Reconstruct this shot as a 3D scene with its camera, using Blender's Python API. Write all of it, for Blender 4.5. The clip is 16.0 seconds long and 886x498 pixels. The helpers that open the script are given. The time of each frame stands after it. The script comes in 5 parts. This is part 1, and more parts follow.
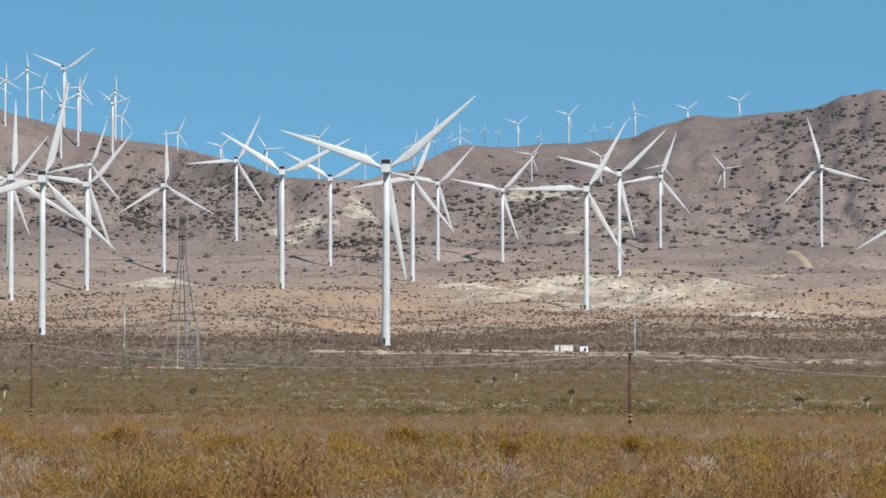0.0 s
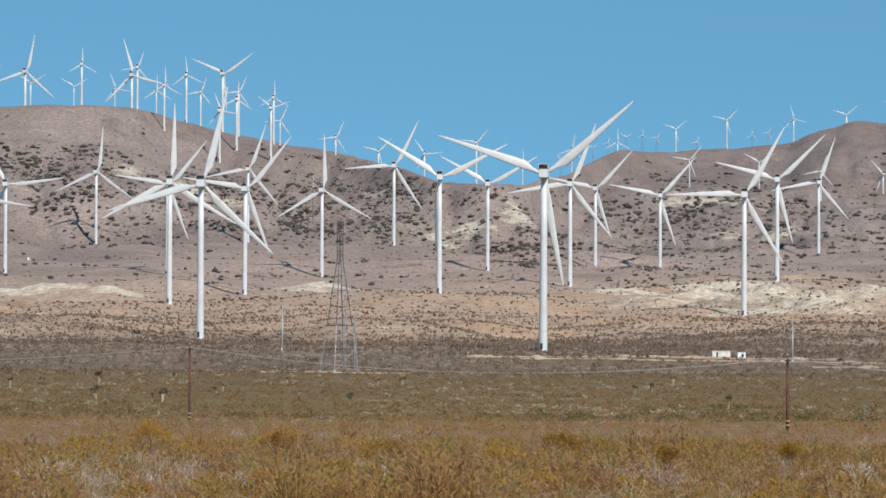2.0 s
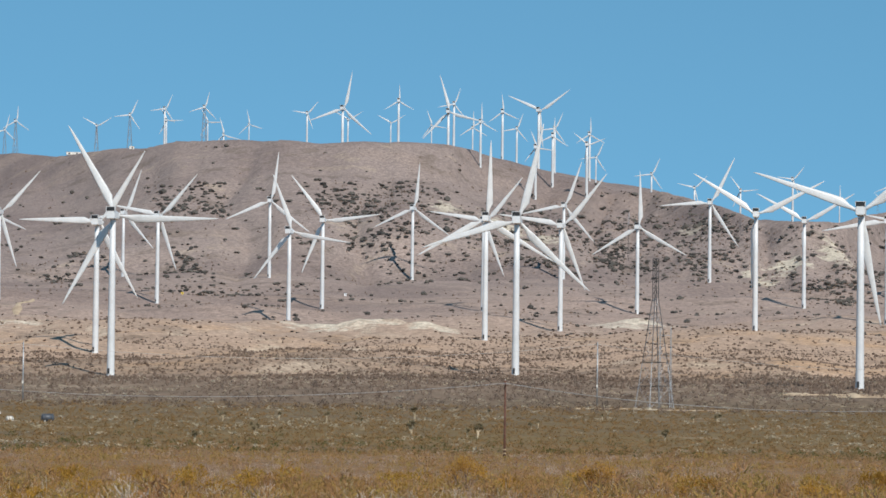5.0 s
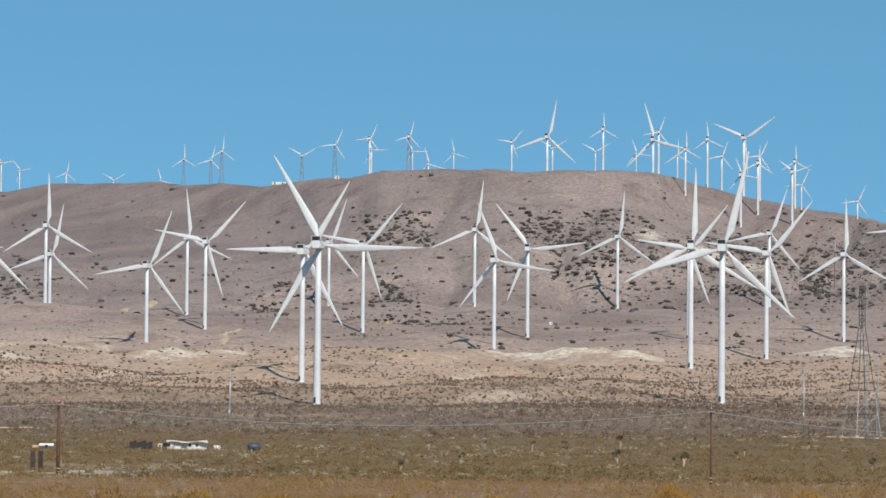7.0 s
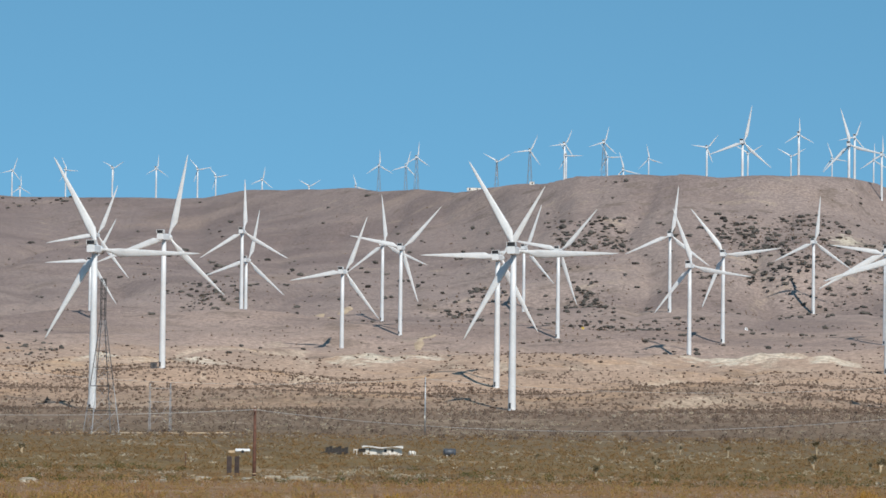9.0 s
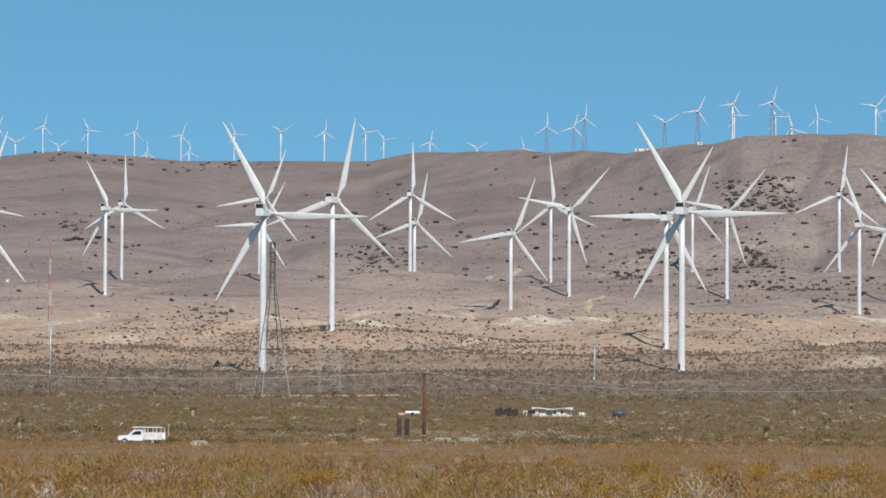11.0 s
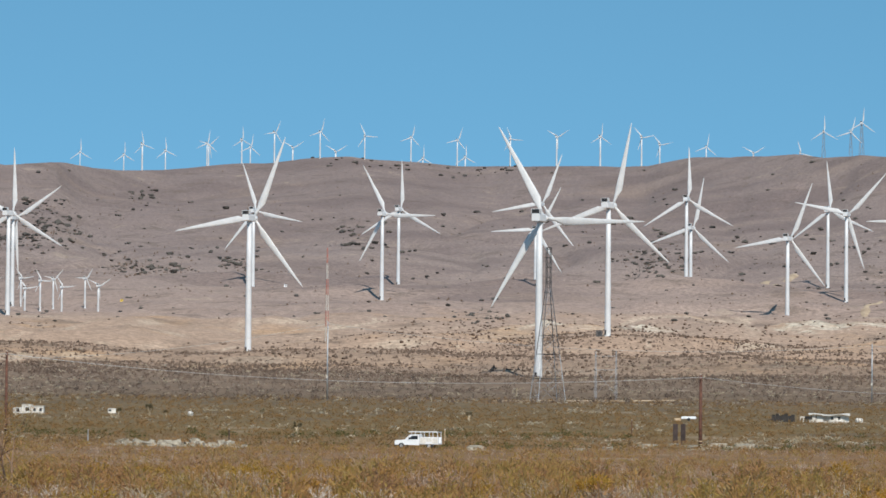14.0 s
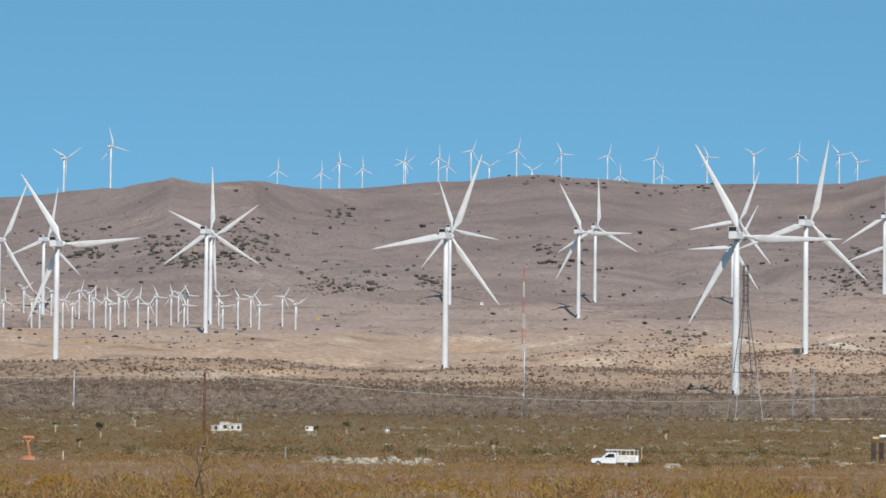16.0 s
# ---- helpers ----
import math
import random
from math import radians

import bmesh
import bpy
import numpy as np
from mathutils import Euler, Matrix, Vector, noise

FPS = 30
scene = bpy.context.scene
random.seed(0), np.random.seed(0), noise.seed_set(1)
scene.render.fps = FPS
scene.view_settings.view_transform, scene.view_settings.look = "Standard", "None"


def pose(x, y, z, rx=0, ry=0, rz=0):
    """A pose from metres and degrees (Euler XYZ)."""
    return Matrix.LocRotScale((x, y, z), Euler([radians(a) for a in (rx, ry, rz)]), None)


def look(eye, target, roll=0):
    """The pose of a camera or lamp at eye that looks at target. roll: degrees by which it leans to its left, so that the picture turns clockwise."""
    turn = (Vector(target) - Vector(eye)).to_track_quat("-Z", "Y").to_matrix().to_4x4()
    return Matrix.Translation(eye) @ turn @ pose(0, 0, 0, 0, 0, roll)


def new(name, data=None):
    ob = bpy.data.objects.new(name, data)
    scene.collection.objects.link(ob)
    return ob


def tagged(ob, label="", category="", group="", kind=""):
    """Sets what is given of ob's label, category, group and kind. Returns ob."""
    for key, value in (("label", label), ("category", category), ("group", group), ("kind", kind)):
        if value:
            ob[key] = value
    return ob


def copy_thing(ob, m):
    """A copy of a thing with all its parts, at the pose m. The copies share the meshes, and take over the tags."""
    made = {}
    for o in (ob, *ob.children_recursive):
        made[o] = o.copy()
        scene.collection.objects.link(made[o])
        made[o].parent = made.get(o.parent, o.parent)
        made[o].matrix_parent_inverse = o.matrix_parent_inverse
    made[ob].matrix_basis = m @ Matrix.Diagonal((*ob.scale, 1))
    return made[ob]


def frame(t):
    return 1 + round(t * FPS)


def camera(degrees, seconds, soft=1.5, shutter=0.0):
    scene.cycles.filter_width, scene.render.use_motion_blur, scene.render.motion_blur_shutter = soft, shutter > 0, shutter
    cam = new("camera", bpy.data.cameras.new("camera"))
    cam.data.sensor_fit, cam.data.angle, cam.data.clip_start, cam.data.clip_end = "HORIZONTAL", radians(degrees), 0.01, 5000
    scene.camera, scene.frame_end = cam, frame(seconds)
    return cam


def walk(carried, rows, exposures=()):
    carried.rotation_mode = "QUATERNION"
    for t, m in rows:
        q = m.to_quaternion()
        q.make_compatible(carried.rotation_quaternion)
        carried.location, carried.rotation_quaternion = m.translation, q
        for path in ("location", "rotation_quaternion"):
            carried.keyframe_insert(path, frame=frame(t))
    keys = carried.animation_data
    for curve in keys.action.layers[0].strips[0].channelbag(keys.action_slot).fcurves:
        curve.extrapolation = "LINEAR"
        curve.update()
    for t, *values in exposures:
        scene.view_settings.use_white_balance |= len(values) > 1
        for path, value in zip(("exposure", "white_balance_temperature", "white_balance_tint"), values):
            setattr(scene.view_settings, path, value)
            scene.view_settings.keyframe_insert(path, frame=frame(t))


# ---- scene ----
EYE = 4.4                 # the camera's height over the plain, in metres
cam = camera(12.78, 16.0, soft=1.62)

# seconds, pitch, roll, yaw: one slow turn from a standpoint beside the road
PATH = (
    (0.0, 1.94, -0.106, -11.145), (0.5, 1.942, -0.132, -10.451), (1.0, 1.99, -0.071, -9.978), (1.5, 1.997, -0.311, -9.507), (2.0, 2.005, -0.343, -8.873), (2.5, 2.068, -0.414, -8.213),
    (3.0, 2.144, -0.389, -7.563), (3.5, 2.163, -0.657, -6.867), (4.0, 2.278, -0.695, -5.979), (4.5, 2.374, -0.598, -5.198), (5.0, 2.497, -0.708, -4.315), (5.2, 2.545, -0.682, -3.893), (7.3, 2.906, -0.613, -0.943), (7.5, 2.921, -0.598, -0.657),
    (8.0, 2.942, -0.482, 0.025), (8.5, 2.935, -0.51, 0.735), (9.0, 2.928, -0.693, 1.484), (9.5, 2.85, -0.467, 2.318), (9.7, 2.782, -0.442, 2.624), (11.8, 2.201, -0.716, 5.047), (12.0, 2.187, -0.833, 5.451),
    (12.5, 2.073, -0.486, 6.327), (13.0, 1.997, -0.332, 6.862), (13.5, 2.085, -0.427, 7.328), (14.0, 2.391, -0.569, 7.931), (14.5, 2.587, -0.578, 8.582), (15.0, 2.592, -0.619, 9.182),
    (15.5, 2.565, -0.699, 9.89), (16.0, 2.622, -0.637, 10.777),
)
walk(cam, [(t, pose(0, 0, EYE, 90 + pitch, roll, yaw)) for t, pitch, roll, yaw in PATH])

# ---- daylight ----
SUN_UP, SUN_AZ = 43.0, 161.0     # degrees; azimuth clockwise from +y
world = bpy.data.worlds.new("clear_sky")
scene.world = world
world.use_nodes = True
wn = world.node_tree
wn.nodes.clear()
w_out = wn.nodes.new("ShaderNodeOutputWorld")
w_bg = wn.nodes.new("ShaderNodeBackground")
w_sky = wn.nodes.new("ShaderNodeTexSky")
w_sky.sky_type = "NISHITA"
w_sky.sun_disc = False
w_sky.sun_elevation = radians(SUN_UP)
w_sky.sun_rotation = radians(SUN_AZ)
w_sky.altitude = 900
w_sky.air_density = 1.0
w_sky.dust_density = 0.3
w_sky.ozone_density = 3.0
w_co = wn.nodes.new("ShaderNodeTexCoord")
w_lift = wn.nodes.new("ShaderNodeVectorMath")     # the dry air shows its blue close above the hills
w_lift.operation = "ADD"
w_lift.inputs[1].default_value = (0, 0, 0.26)
wn.links.new(w_co.outputs["Generated"], w_lift.inputs[0])
wn.links.new(w_lift.outputs[0], w_sky.inputs[0])
w_tint = wn.nodes.new("ShaderNodeMix")
w_tint.data_type, w_tint.blend_type = "RGBA", "MULTIPLY"
w_tint.inputs[0].default_value = 1.0
w_tint.inputs[7].default_value = (0.718, 1.10, 0.985, 1)
wn.links.new(w_sky.outputs[0], w_tint.inputs[6])
wn.links.new(w_tint.outputs[2], w_bg.inputs[0])
w_bg.inputs[1].default_value = 0.15
wn.links.new(w_bg.outputs[0], w_out.inputs[0])

sun = new("sun", bpy.data.lights.new("sun", "SUN"))
sun.data.energy = 4.4
sun.data.angle = radians(0.53)
sun.data.color = (1.0, 0.94, 0.865)
sun_dir = Vector((math.sin(radians(SUN_AZ)) * math.cos(radians(SUN_UP)), math.cos(radians(SUN_AZ)) * math.cos(radians(SUN_UP)), math.sin(radians(SUN_UP))))
sun.matrix_world = look(sun_dir * 300, (0, 0, 0))
scene.view_settings.exposure = 0.0


# ---- materials ----
def material(name, rough=0.8, metal=0.0):
    m = bpy.data.materials.new(name)
    m.use_nodes = True
    bsdf = m.node_tree.nodes["Principled BSDF"]
    bsdf.inputs["Roughness"].default_value = rough
    bsdf.inputs["Metallic"].default_value = metal
    return m, m.node_tree, bsdf


def ramp_node(nt, stops, source=None, smooth=True):
    n = nt.nodes.new("ShaderNodeValToRGB")
    n.color_ramp.interpolation = "EASE" if smooth else "LINEAR"
    els = n.color_ramp.elements
    while len(els) < len(stops):
        els.new(0.5)
    for e, (p, c) in zip(els, stops):
        e.position = p
        e.color = (*c, 1) if isinstance(c, tuple) else (c, c, c, 1)
    if source is not None:
        nt.links.new(source, n.inputs[0])
    return n.outputs[0]


def noise_node(nt, scale, detail=4.0, vector=None, rough=0.55):
    n = nt.nodes.new("ShaderNodeTexNoise")
    n.inputs["Scale"].default_value = scale
    n.inputs["Detail"].default_value = detail
    n.inputs["Roughness"].default_value = rough
    if vector is not None:
        nt.links.new(vector, n.inputs["Vector"])
    return n.outputs[0]


def math_node(nt, op, a, b=0.0, clamp=False):
    n = nt.nodes.new("ShaderNodeMath")
    n.operation = op
    n.use_clamp = clamp
    for i, v in enumerate((a, b)):
        if isinstance(v, (int, float)):
            n.inputs[i].default_value = v
        else:
            nt.links.new(v, n.inputs[i])
    return n.outputs[0]


def mix_node(nt, fac, a, b, kind="MIX"):
    n = nt.nodes.new("ShaderNodeMix")
    n.data_type, n.blend_type = "RGBA", kind
    for sock, v in ((n.inputs[0], fac), (n.inputs[6], a), (n.inputs[7], b)):
        if isinstance(v, (int, float)):
            sock.default_value = v
        elif isinstance(v, tuple):
            sock.default_value = (*v, 1)
        else:
            nt.links.new(v, sock)
    return n.outputs[2]


def bump_node(nt, bsdf, height, strength, distance):
    n = nt.nodes.new("ShaderNodeBump")
    n.inputs["Strength"].default_value = strength
    n.inputs["Distance"].default_value = distance
    nt.links.new(height, n.inputs["Height"])
    nt.links.new(n.outputs[0], bsdf.inputs["Normal"])


def place_of(nt):
    return nt.nodes.new("ShaderNodeNewGeometry").outputs["Position"]


def surface(name, low, high, scale, rough=0.8, metal=0.0, relief=0.0, fine=8.0):
    """A material whose colour drifts between two tones, with grain of its own."""
    m, nt, bsdf = material(name, rough, metal)
    at = nt.nodes.new("ShaderNodeTexCoord").outputs["Object"]
    broad = noise_node(nt, scale, 3, at)
    grain = noise_node(nt, scale * fine, 3, at)
    both = math_node(nt, "ADD", math_node(nt, "MULTIPLY", broad, 0.65), math_node(nt, "MULTIPLY", grain, 0.35))
    nt.links.new(ramp_node(nt, ((0.36, low), (0.64, high)), both), bsdf.inputs["Base Color"])
    if relief:
        bump_node(nt, bsdf, grain, 0.5, relief)
    return m


def plant_material(name, tones, patch, thin_share=0.48, clump_size=0.0):
    """Leaves and twigs: each one its own shade, drifting from patch to patch and, with clump_size, from bush to bush."""
    m, nt, bsdf = material(name, 0.85)
    geo = nt.nodes.new("ShaderNodeNewGeometry")
    patchy = noise_node(nt, 1.0 / patch, 3, geo.outputs["Position"])
    own = geo.outputs["Random Per Island"]
    if clump_size:
        flat = nt.nodes.new("ShaderNodeVectorMath")
        flat.operation = "MULTIPLY"
        flat.inputs[1].default_value = (1, 0.6, 0)
        nt.links.new(geo.outputs["Position"], flat.inputs[0])
        cell = nt.nodes.new("ShaderNodeTexVoronoi")
        cell.inputs["Scale"].default_value = 1.0 / clump_size
        nt.links.new(flat.outputs[0], cell.inputs["Vector"])
        split = nt.nodes.new("ShaderNodeSeparateColor")
        nt.links.new(cell.outputs["Color"], split.inputs[0])
        own = math_node(nt, "ADD", math_node(nt, "MULTIPLY", own, 0.25), math_node(nt, "MULTIPLY", split.outputs[0], 0.75))
        mixv = math_node(nt, "ADD", math_node(nt, "MULTIPLY", patchy, 0.6), math_node(nt, "MULTIPLY", own, 0.4))
    else:
        mixv = math_node(nt, "ADD", math_node(nt, "MULTIPLY", patchy, 0.86), math_node(nt, "MULTIPLY", own, 0.14))
    tint = ramp_node(nt, tones, mixv)
    lit = nt.nodes.new("ShaderNodeBsdfDiffuse")
    thin = nt.nodes.new("ShaderNodeBsdfTranslucent")      # thin leaves let part of the light through
    both = nt.nodes.new("ShaderNodeMixShader")
    both.inputs[0].default_value = thin_share
    for node in (lit, thin):
        nt.links.new(tint, node.inputs["Color"])
    nt.links.new(lit.outputs[0], both.inputs[1])
    nt.links.new(thin.outputs[0], both.inputs[2])
    nt.links.new(both.outputs[0], nt.nodes["Material Output"].inputs["Surface"])
    return m


# bare chalky banks in the foothills: x, y and half widths
BANKS = ((392, 1690, 55, 48), (405, 1612, 42, 45), (437, 1875, 34, 45), (240, 1950, 22, 32), (374, 1855, 20, 30), (92, 1800, 30, 34), (128, 1780, 16, 30),
         (-74, 1800, 24, 34), (-158, 1760, 14, 30), (378, 1356, 24, 28), (-30, 1860, 20, 30), (-195, 1740, 20, 36))

# bare greenish clay on the hillsides: x, y, width, depth
CLAY = ((227, 2977, 14, 34), (267, 2970, 20, 36), (293, 2927, 16, 28), (414, 2993, 12, 30), (457, 2789, 14, 34), (427, 2749, 10, 26), (498, 2831, 15, 36),
        (722, 3259, 36, 90), (677, 2843, 30, 50), (733, 3179, 34, 80))


def desert_material():
    m, nt, bsdf = material("desert_soil", 0.95)
    bsdf.inputs["Specular IOR Level"].default_value = 0.1
    at = place_of(nt)
    flat = nt.nodes.new("ShaderNodeVectorMath")
    flat.operation = "MULTIPLY"
    flat.inputs[1].default_value = (1, 1, 0)
    nt.links.new(at, flat.inputs[0])
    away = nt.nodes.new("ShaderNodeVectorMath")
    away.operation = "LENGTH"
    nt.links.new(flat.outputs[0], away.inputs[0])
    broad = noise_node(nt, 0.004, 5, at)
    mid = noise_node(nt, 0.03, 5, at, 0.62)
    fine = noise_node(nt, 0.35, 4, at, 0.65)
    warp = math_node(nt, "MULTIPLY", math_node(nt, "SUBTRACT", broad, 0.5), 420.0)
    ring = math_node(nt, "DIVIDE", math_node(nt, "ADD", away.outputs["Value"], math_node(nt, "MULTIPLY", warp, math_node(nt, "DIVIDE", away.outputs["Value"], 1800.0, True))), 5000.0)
    # far stops: hill brown greyed with distance, aerial haze put into the colour
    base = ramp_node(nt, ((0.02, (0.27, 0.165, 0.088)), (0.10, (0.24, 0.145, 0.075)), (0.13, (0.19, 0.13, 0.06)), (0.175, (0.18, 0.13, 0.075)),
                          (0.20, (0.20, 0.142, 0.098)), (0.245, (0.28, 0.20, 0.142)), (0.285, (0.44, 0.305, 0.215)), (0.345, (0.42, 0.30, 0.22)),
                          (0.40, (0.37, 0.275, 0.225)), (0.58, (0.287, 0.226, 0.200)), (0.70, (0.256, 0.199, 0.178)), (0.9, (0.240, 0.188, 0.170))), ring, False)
    # bare cream banks in the foothills
    zone = ramp_node(nt, ((0.225, 0.0), (0.26, 1.0), (0.36, 1.0), (0.42, 0.12), (0.7, 0.06)), ring)
    bare = math_node(nt, "MULTIPLY", ramp_node(nt, ((0.55, 0.0), (0.66, 1.0)), noise_node(nt, 0.011, 5, at, 0.6)), zone)
    tone = mix_node(nt, math_node(nt, "MULTIPLY", bare, 0.25), base, (0.55, 0.44, 0.33))
    ochre = math_node(nt, "MULTIPLY", ramp_node(nt, ((0.50, 0.0), (0.66, 1.0)), noise_node(nt, 0.016, 5, at, 0.65)), zone)
    tone = mix_node(nt, math_node(nt, "MULTIPLY", ochre, 0.6), tone, (0.47, 0.295, 0.165))
    ragged = math_node(nt, "MULTIPLY", math_node(nt, "SUBTRACT", noise_node(nt, 0.07, 6, at, 0.75), 0.5), 5.0)
    broken = ramp_node(nt, ((0.36, 0.3), (0.54, 1.0)), noise_node(nt, 0.16, 5, at, 0.7))
    for px, py, wide, deep in BANKS + CLAY:
        off = nt.nodes.new("ShaderNodeVectorMath")
        off.operation = "SUBTRACT"
        off.inputs[1].default_value = (px, py, 0)
        nt.links.new(flat.outputs[0], off.inputs[0])
        squeeze = nt.nodes.new("ShaderNodeVectorMath")
        squeeze.operation = "MULTIPLY"
        squeeze.inputs[1].default_value = (1 / wide, 1 / deep, 0)
        nt.links.new(off.outputs[0], squeeze.inputs[0])
        reach = nt.nodes.new("ShaderNodeVectorMath")
        reach.operation = "LENGTH"
        nt.links.new(squeeze.outputs[0], reach.inputs[0])
        mask = ramp_node(nt, ((0.45, 1.0), (1.05, 0.0)), math_node(nt, "ADD", reach.outputs["Value"], ragged))
        chalk = py < 2500
        if chalk:
            mask = math_node(nt, "MULTIPLY", mask, broken)
        tone = mix_node(nt, math_node(nt, "MULTIPLY", mask, 0.95 if chalk else 0.8), tone, (0.66, 0.58, 0.46) if chalk else (0.60, 0.53, 0.41))
    lie = nt.nodes.new("ShaderNodeSeparateXYZ")
    nt.links.new(nt.nodes.new("ShaderNodeNewGeometry").outputs["True Normal"], lie.inputs[0])
    washed = math_node(nt, "MULTIPLY", ramp_node(nt, ((0.955, 1.0), (0.985, 0.0)), lie.outputs["Z"]), zone)
    tone = mix_node(nt, math_node(nt, "MULTIPLY", washed, math_node(nt, "MULTIPLY", mid, 0.9)), tone, (0.60, 0.49, 0.37))
    pale = ramp_node(nt, ((0.60, 0.0), (0.68, 1.0)), mid)
    tone = mix_node(nt, math_node(nt, "MULTIPLY", pale, 0.35), tone, (0.50, 0.40, 0.29))
    dark = ramp_node(nt, ((0.34, 1.0), (0.47, 0.0)), mid)
    tone = mix_node(nt, math_node(nt, "MULTIPLY", dark, 0.45), tone, (0.13, 0.10, 0.075))
    stain = math_node(nt, "MULTIPLY", ramp_node(nt, ((0.46, 0.0), (0.62, 1.0)), noise_node(nt, 0.0075, 4, at, 0.55)), ramp_node(nt, ((0.37, 0.0), (0.46, 1.0)), ring))
    tone = mix_node(nt, math_node(nt, "MULTIPLY", stain, 0.5), tone, (0.165, 0.125, 0.115))
    sandy = math_node(nt, "MULTIPLY", ramp_node(nt, ((0.56, 0.0), (0.72, 1.0)), noise_node(nt, 0.006, 4, flat.outputs[0], 0.5)), ramp_node(nt, ((0.37, 0.0), (0.46, 1.0)), ring))
    tone = mix_node(nt, math_node(nt, "MULTIPLY", sandy, 0.28), tone, (0.38, 0.28, 0.21))
    speck = ramp_node(nt, ((0.3, 0.72), (0.7, 1.22)), fine)
    tone = mix_node(nt, 1.0, tone, speck, "MULTIPLY")
    grit = ramp_node(nt, ((0.33, 0.74), (0.5, 1.0), (0.68, 1.24)), noise_node(nt, 1.1, 3, at, 0.7))
    tone = mix_node(nt, 1.0, tone, grit, "MULTIPLY")
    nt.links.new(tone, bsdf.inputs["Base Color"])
    bump_node(nt, bsdf, math_node(nt, "ADD", mid, math_node(nt, "MULTIPLY", fine, 0.06)), 0.28, 4.0)
    return m


SOIL = desert_material()
WHITE = surface("turbine_white_paint", (0.585, 0.59, 0.59), (0.69, 0.695, 0.69), 0.12, 0.42, 0.0, 0.0, 12)
BLADE = surface("blade_gelcoat", (0.57, 0.565, 0.555), (0.69, 0.685, 0.67), 0.2, 0.35, 0.0, 0.0, 9)
LATTICE = surface("weathered_lattice_steel", (0.20, 0.21, 0.23), (0.32, 0.33, 0.35), 1.0, 0.6, 0.3)
VENT = surface("dark_vent", (0.015, 0.015, 0.016), (0.04, 0.04, 0.042), 2.0, 0.6)
COOLER = surface("cooler_frame", (0.5, 0.5, 0.5), (0.62, 0.62, 0.61), 0.8, 0.5)
CONCRETE = surface("pale_concrete", (0.28, 0.24, 0.18), (0.48, 0.43, 0.34), 0.7, 0.9, 0.0, 0.02)


# ---- the lie of the land ----
def lattice(ix, iy, seed):
    h = (ix * 374761393 + iy * 668265263 + seed * 974711) & 0xFFFFFFFF
    h = ((h ^ (h >> 13)) * 1274126177) & 0xFFFFFFFF
    return ((h ^ (h >> 16)) & 0xFFFF) / 65535.0


def ripple(x, y, seed):
    """Smooth value noise from -1 to 1 on unit cells."""
    ix, iy = np.floor(x).astype(np.int64), np.floor(y).astype(np.int64)
    fx, fy = x - ix, y - iy
    fx, fy = fx * fx * fx * (fx * (fx * 6 - 15) + 10), fy * fy * fy * (fy * (fy * 6 - 15) + 10)
    a, b = lattice(ix, iy, seed), lattice(ix + 1, iy, seed)
    c, d = lattice(ix, iy + 1, seed), lattice(ix + 1, iy + 1, seed)
    return 2 * ((a * (1 - fx) + b * fx) * (1 - fy) + (c * (1 - fx) + d * fx) * fy) - 1


def smooth(lo, hi, v):
    t = np.clip((v - lo) / (hi - lo), 0, 1)
    return t * t * (3 - 2 * t)


# where the turbines stand: x, y, foot height and the turn of the rotor
FRONT_ROWS = (
    (199.4, 1095.2, 14.7, 50), (-139.3, 1211.7, 15.2, -28), (-10.7, 1237.6, 17.4, -29), (118.8, 1267.7, 19.5, 14), (-273.1, 1436.8, 26.2, 22), (-420.4, 1430.1, 22.6, -34),
    (-146.4, 1504.0, 34.9, 13), (-19.1, 1515.8, 28.9, 32), (138.6, 1615.3, 37.9, 2), (372.5, 1585.9, 34.3, 30), (260.3, 1679.8, 44.9, 63), (195.4, 1861.3, 47.7, 40),
    (357.8, 1893.6, 54.0, 22), (-478.8, 1887.9, 50.7, 0), (463.3, 1901.8, 58.0, 46), (-595.8, 1922.6, 48.0, 25), (74.2, 2064.6, 52.5, -20), (-110.8, 2135.8, 50.5, 22),
    (186.3, 2185.7, 65.7, 40), (-546.5, 2165.0, 63.2, 57), (99.1, 2232.9, 67.2, 83), (6.1, 2258.2, 69.6, 42),
)
REAR_ROWS = (
    (-83.9, 2258.8, 70.3, 43), (281.0, 2254.9, 67.3, 0), (375.7, 2243.6, 71.6, 60), (-351.7, 2262.2, 70.0, -28), (717.4, 2237.1, 49.3, 0), (-270.5, 2355.8, 81.1, 22),
    (-682.4, 2292.8, 66.1, 12), (464.5, 2375.1, 76.6, 43), (-187.2, 2415.8, 87.6, 0), (503.9, 2370.2, 72.5, 42), (-188.4, 2466.9, 71.8, 12), (707.8, 2373.2, 89.8, -15),
    (351.7, 2457.3, 93.5, 27), (-464.3, 2456.4, 81.4, -18), (-106.8, 2555.9, 88.0, -5), (79.2, 2562.7, 96.1, 8), (-385.1, 2546.3, 87.5, 0), (-299.3, 2581.8, 75.5, 29),
    (655.4, 2573.7, 93.0, 20), (282.9, 2677.4, 102.2, 20), (-16.5, 2757.1, 96.4, 20), (184.8, 2752.8, 102.5, 6),
)
CREST_GIANTS = (
    (169.3, 3455.9, 220.1, 12), (261.8, 3450.1, 218.3, -15), (350.6, 3542.7, 228.6, 55), (-1178.7, 4213.2, 264.0, -15), (-1228.1, 4199.1, 249.4, 60),
)
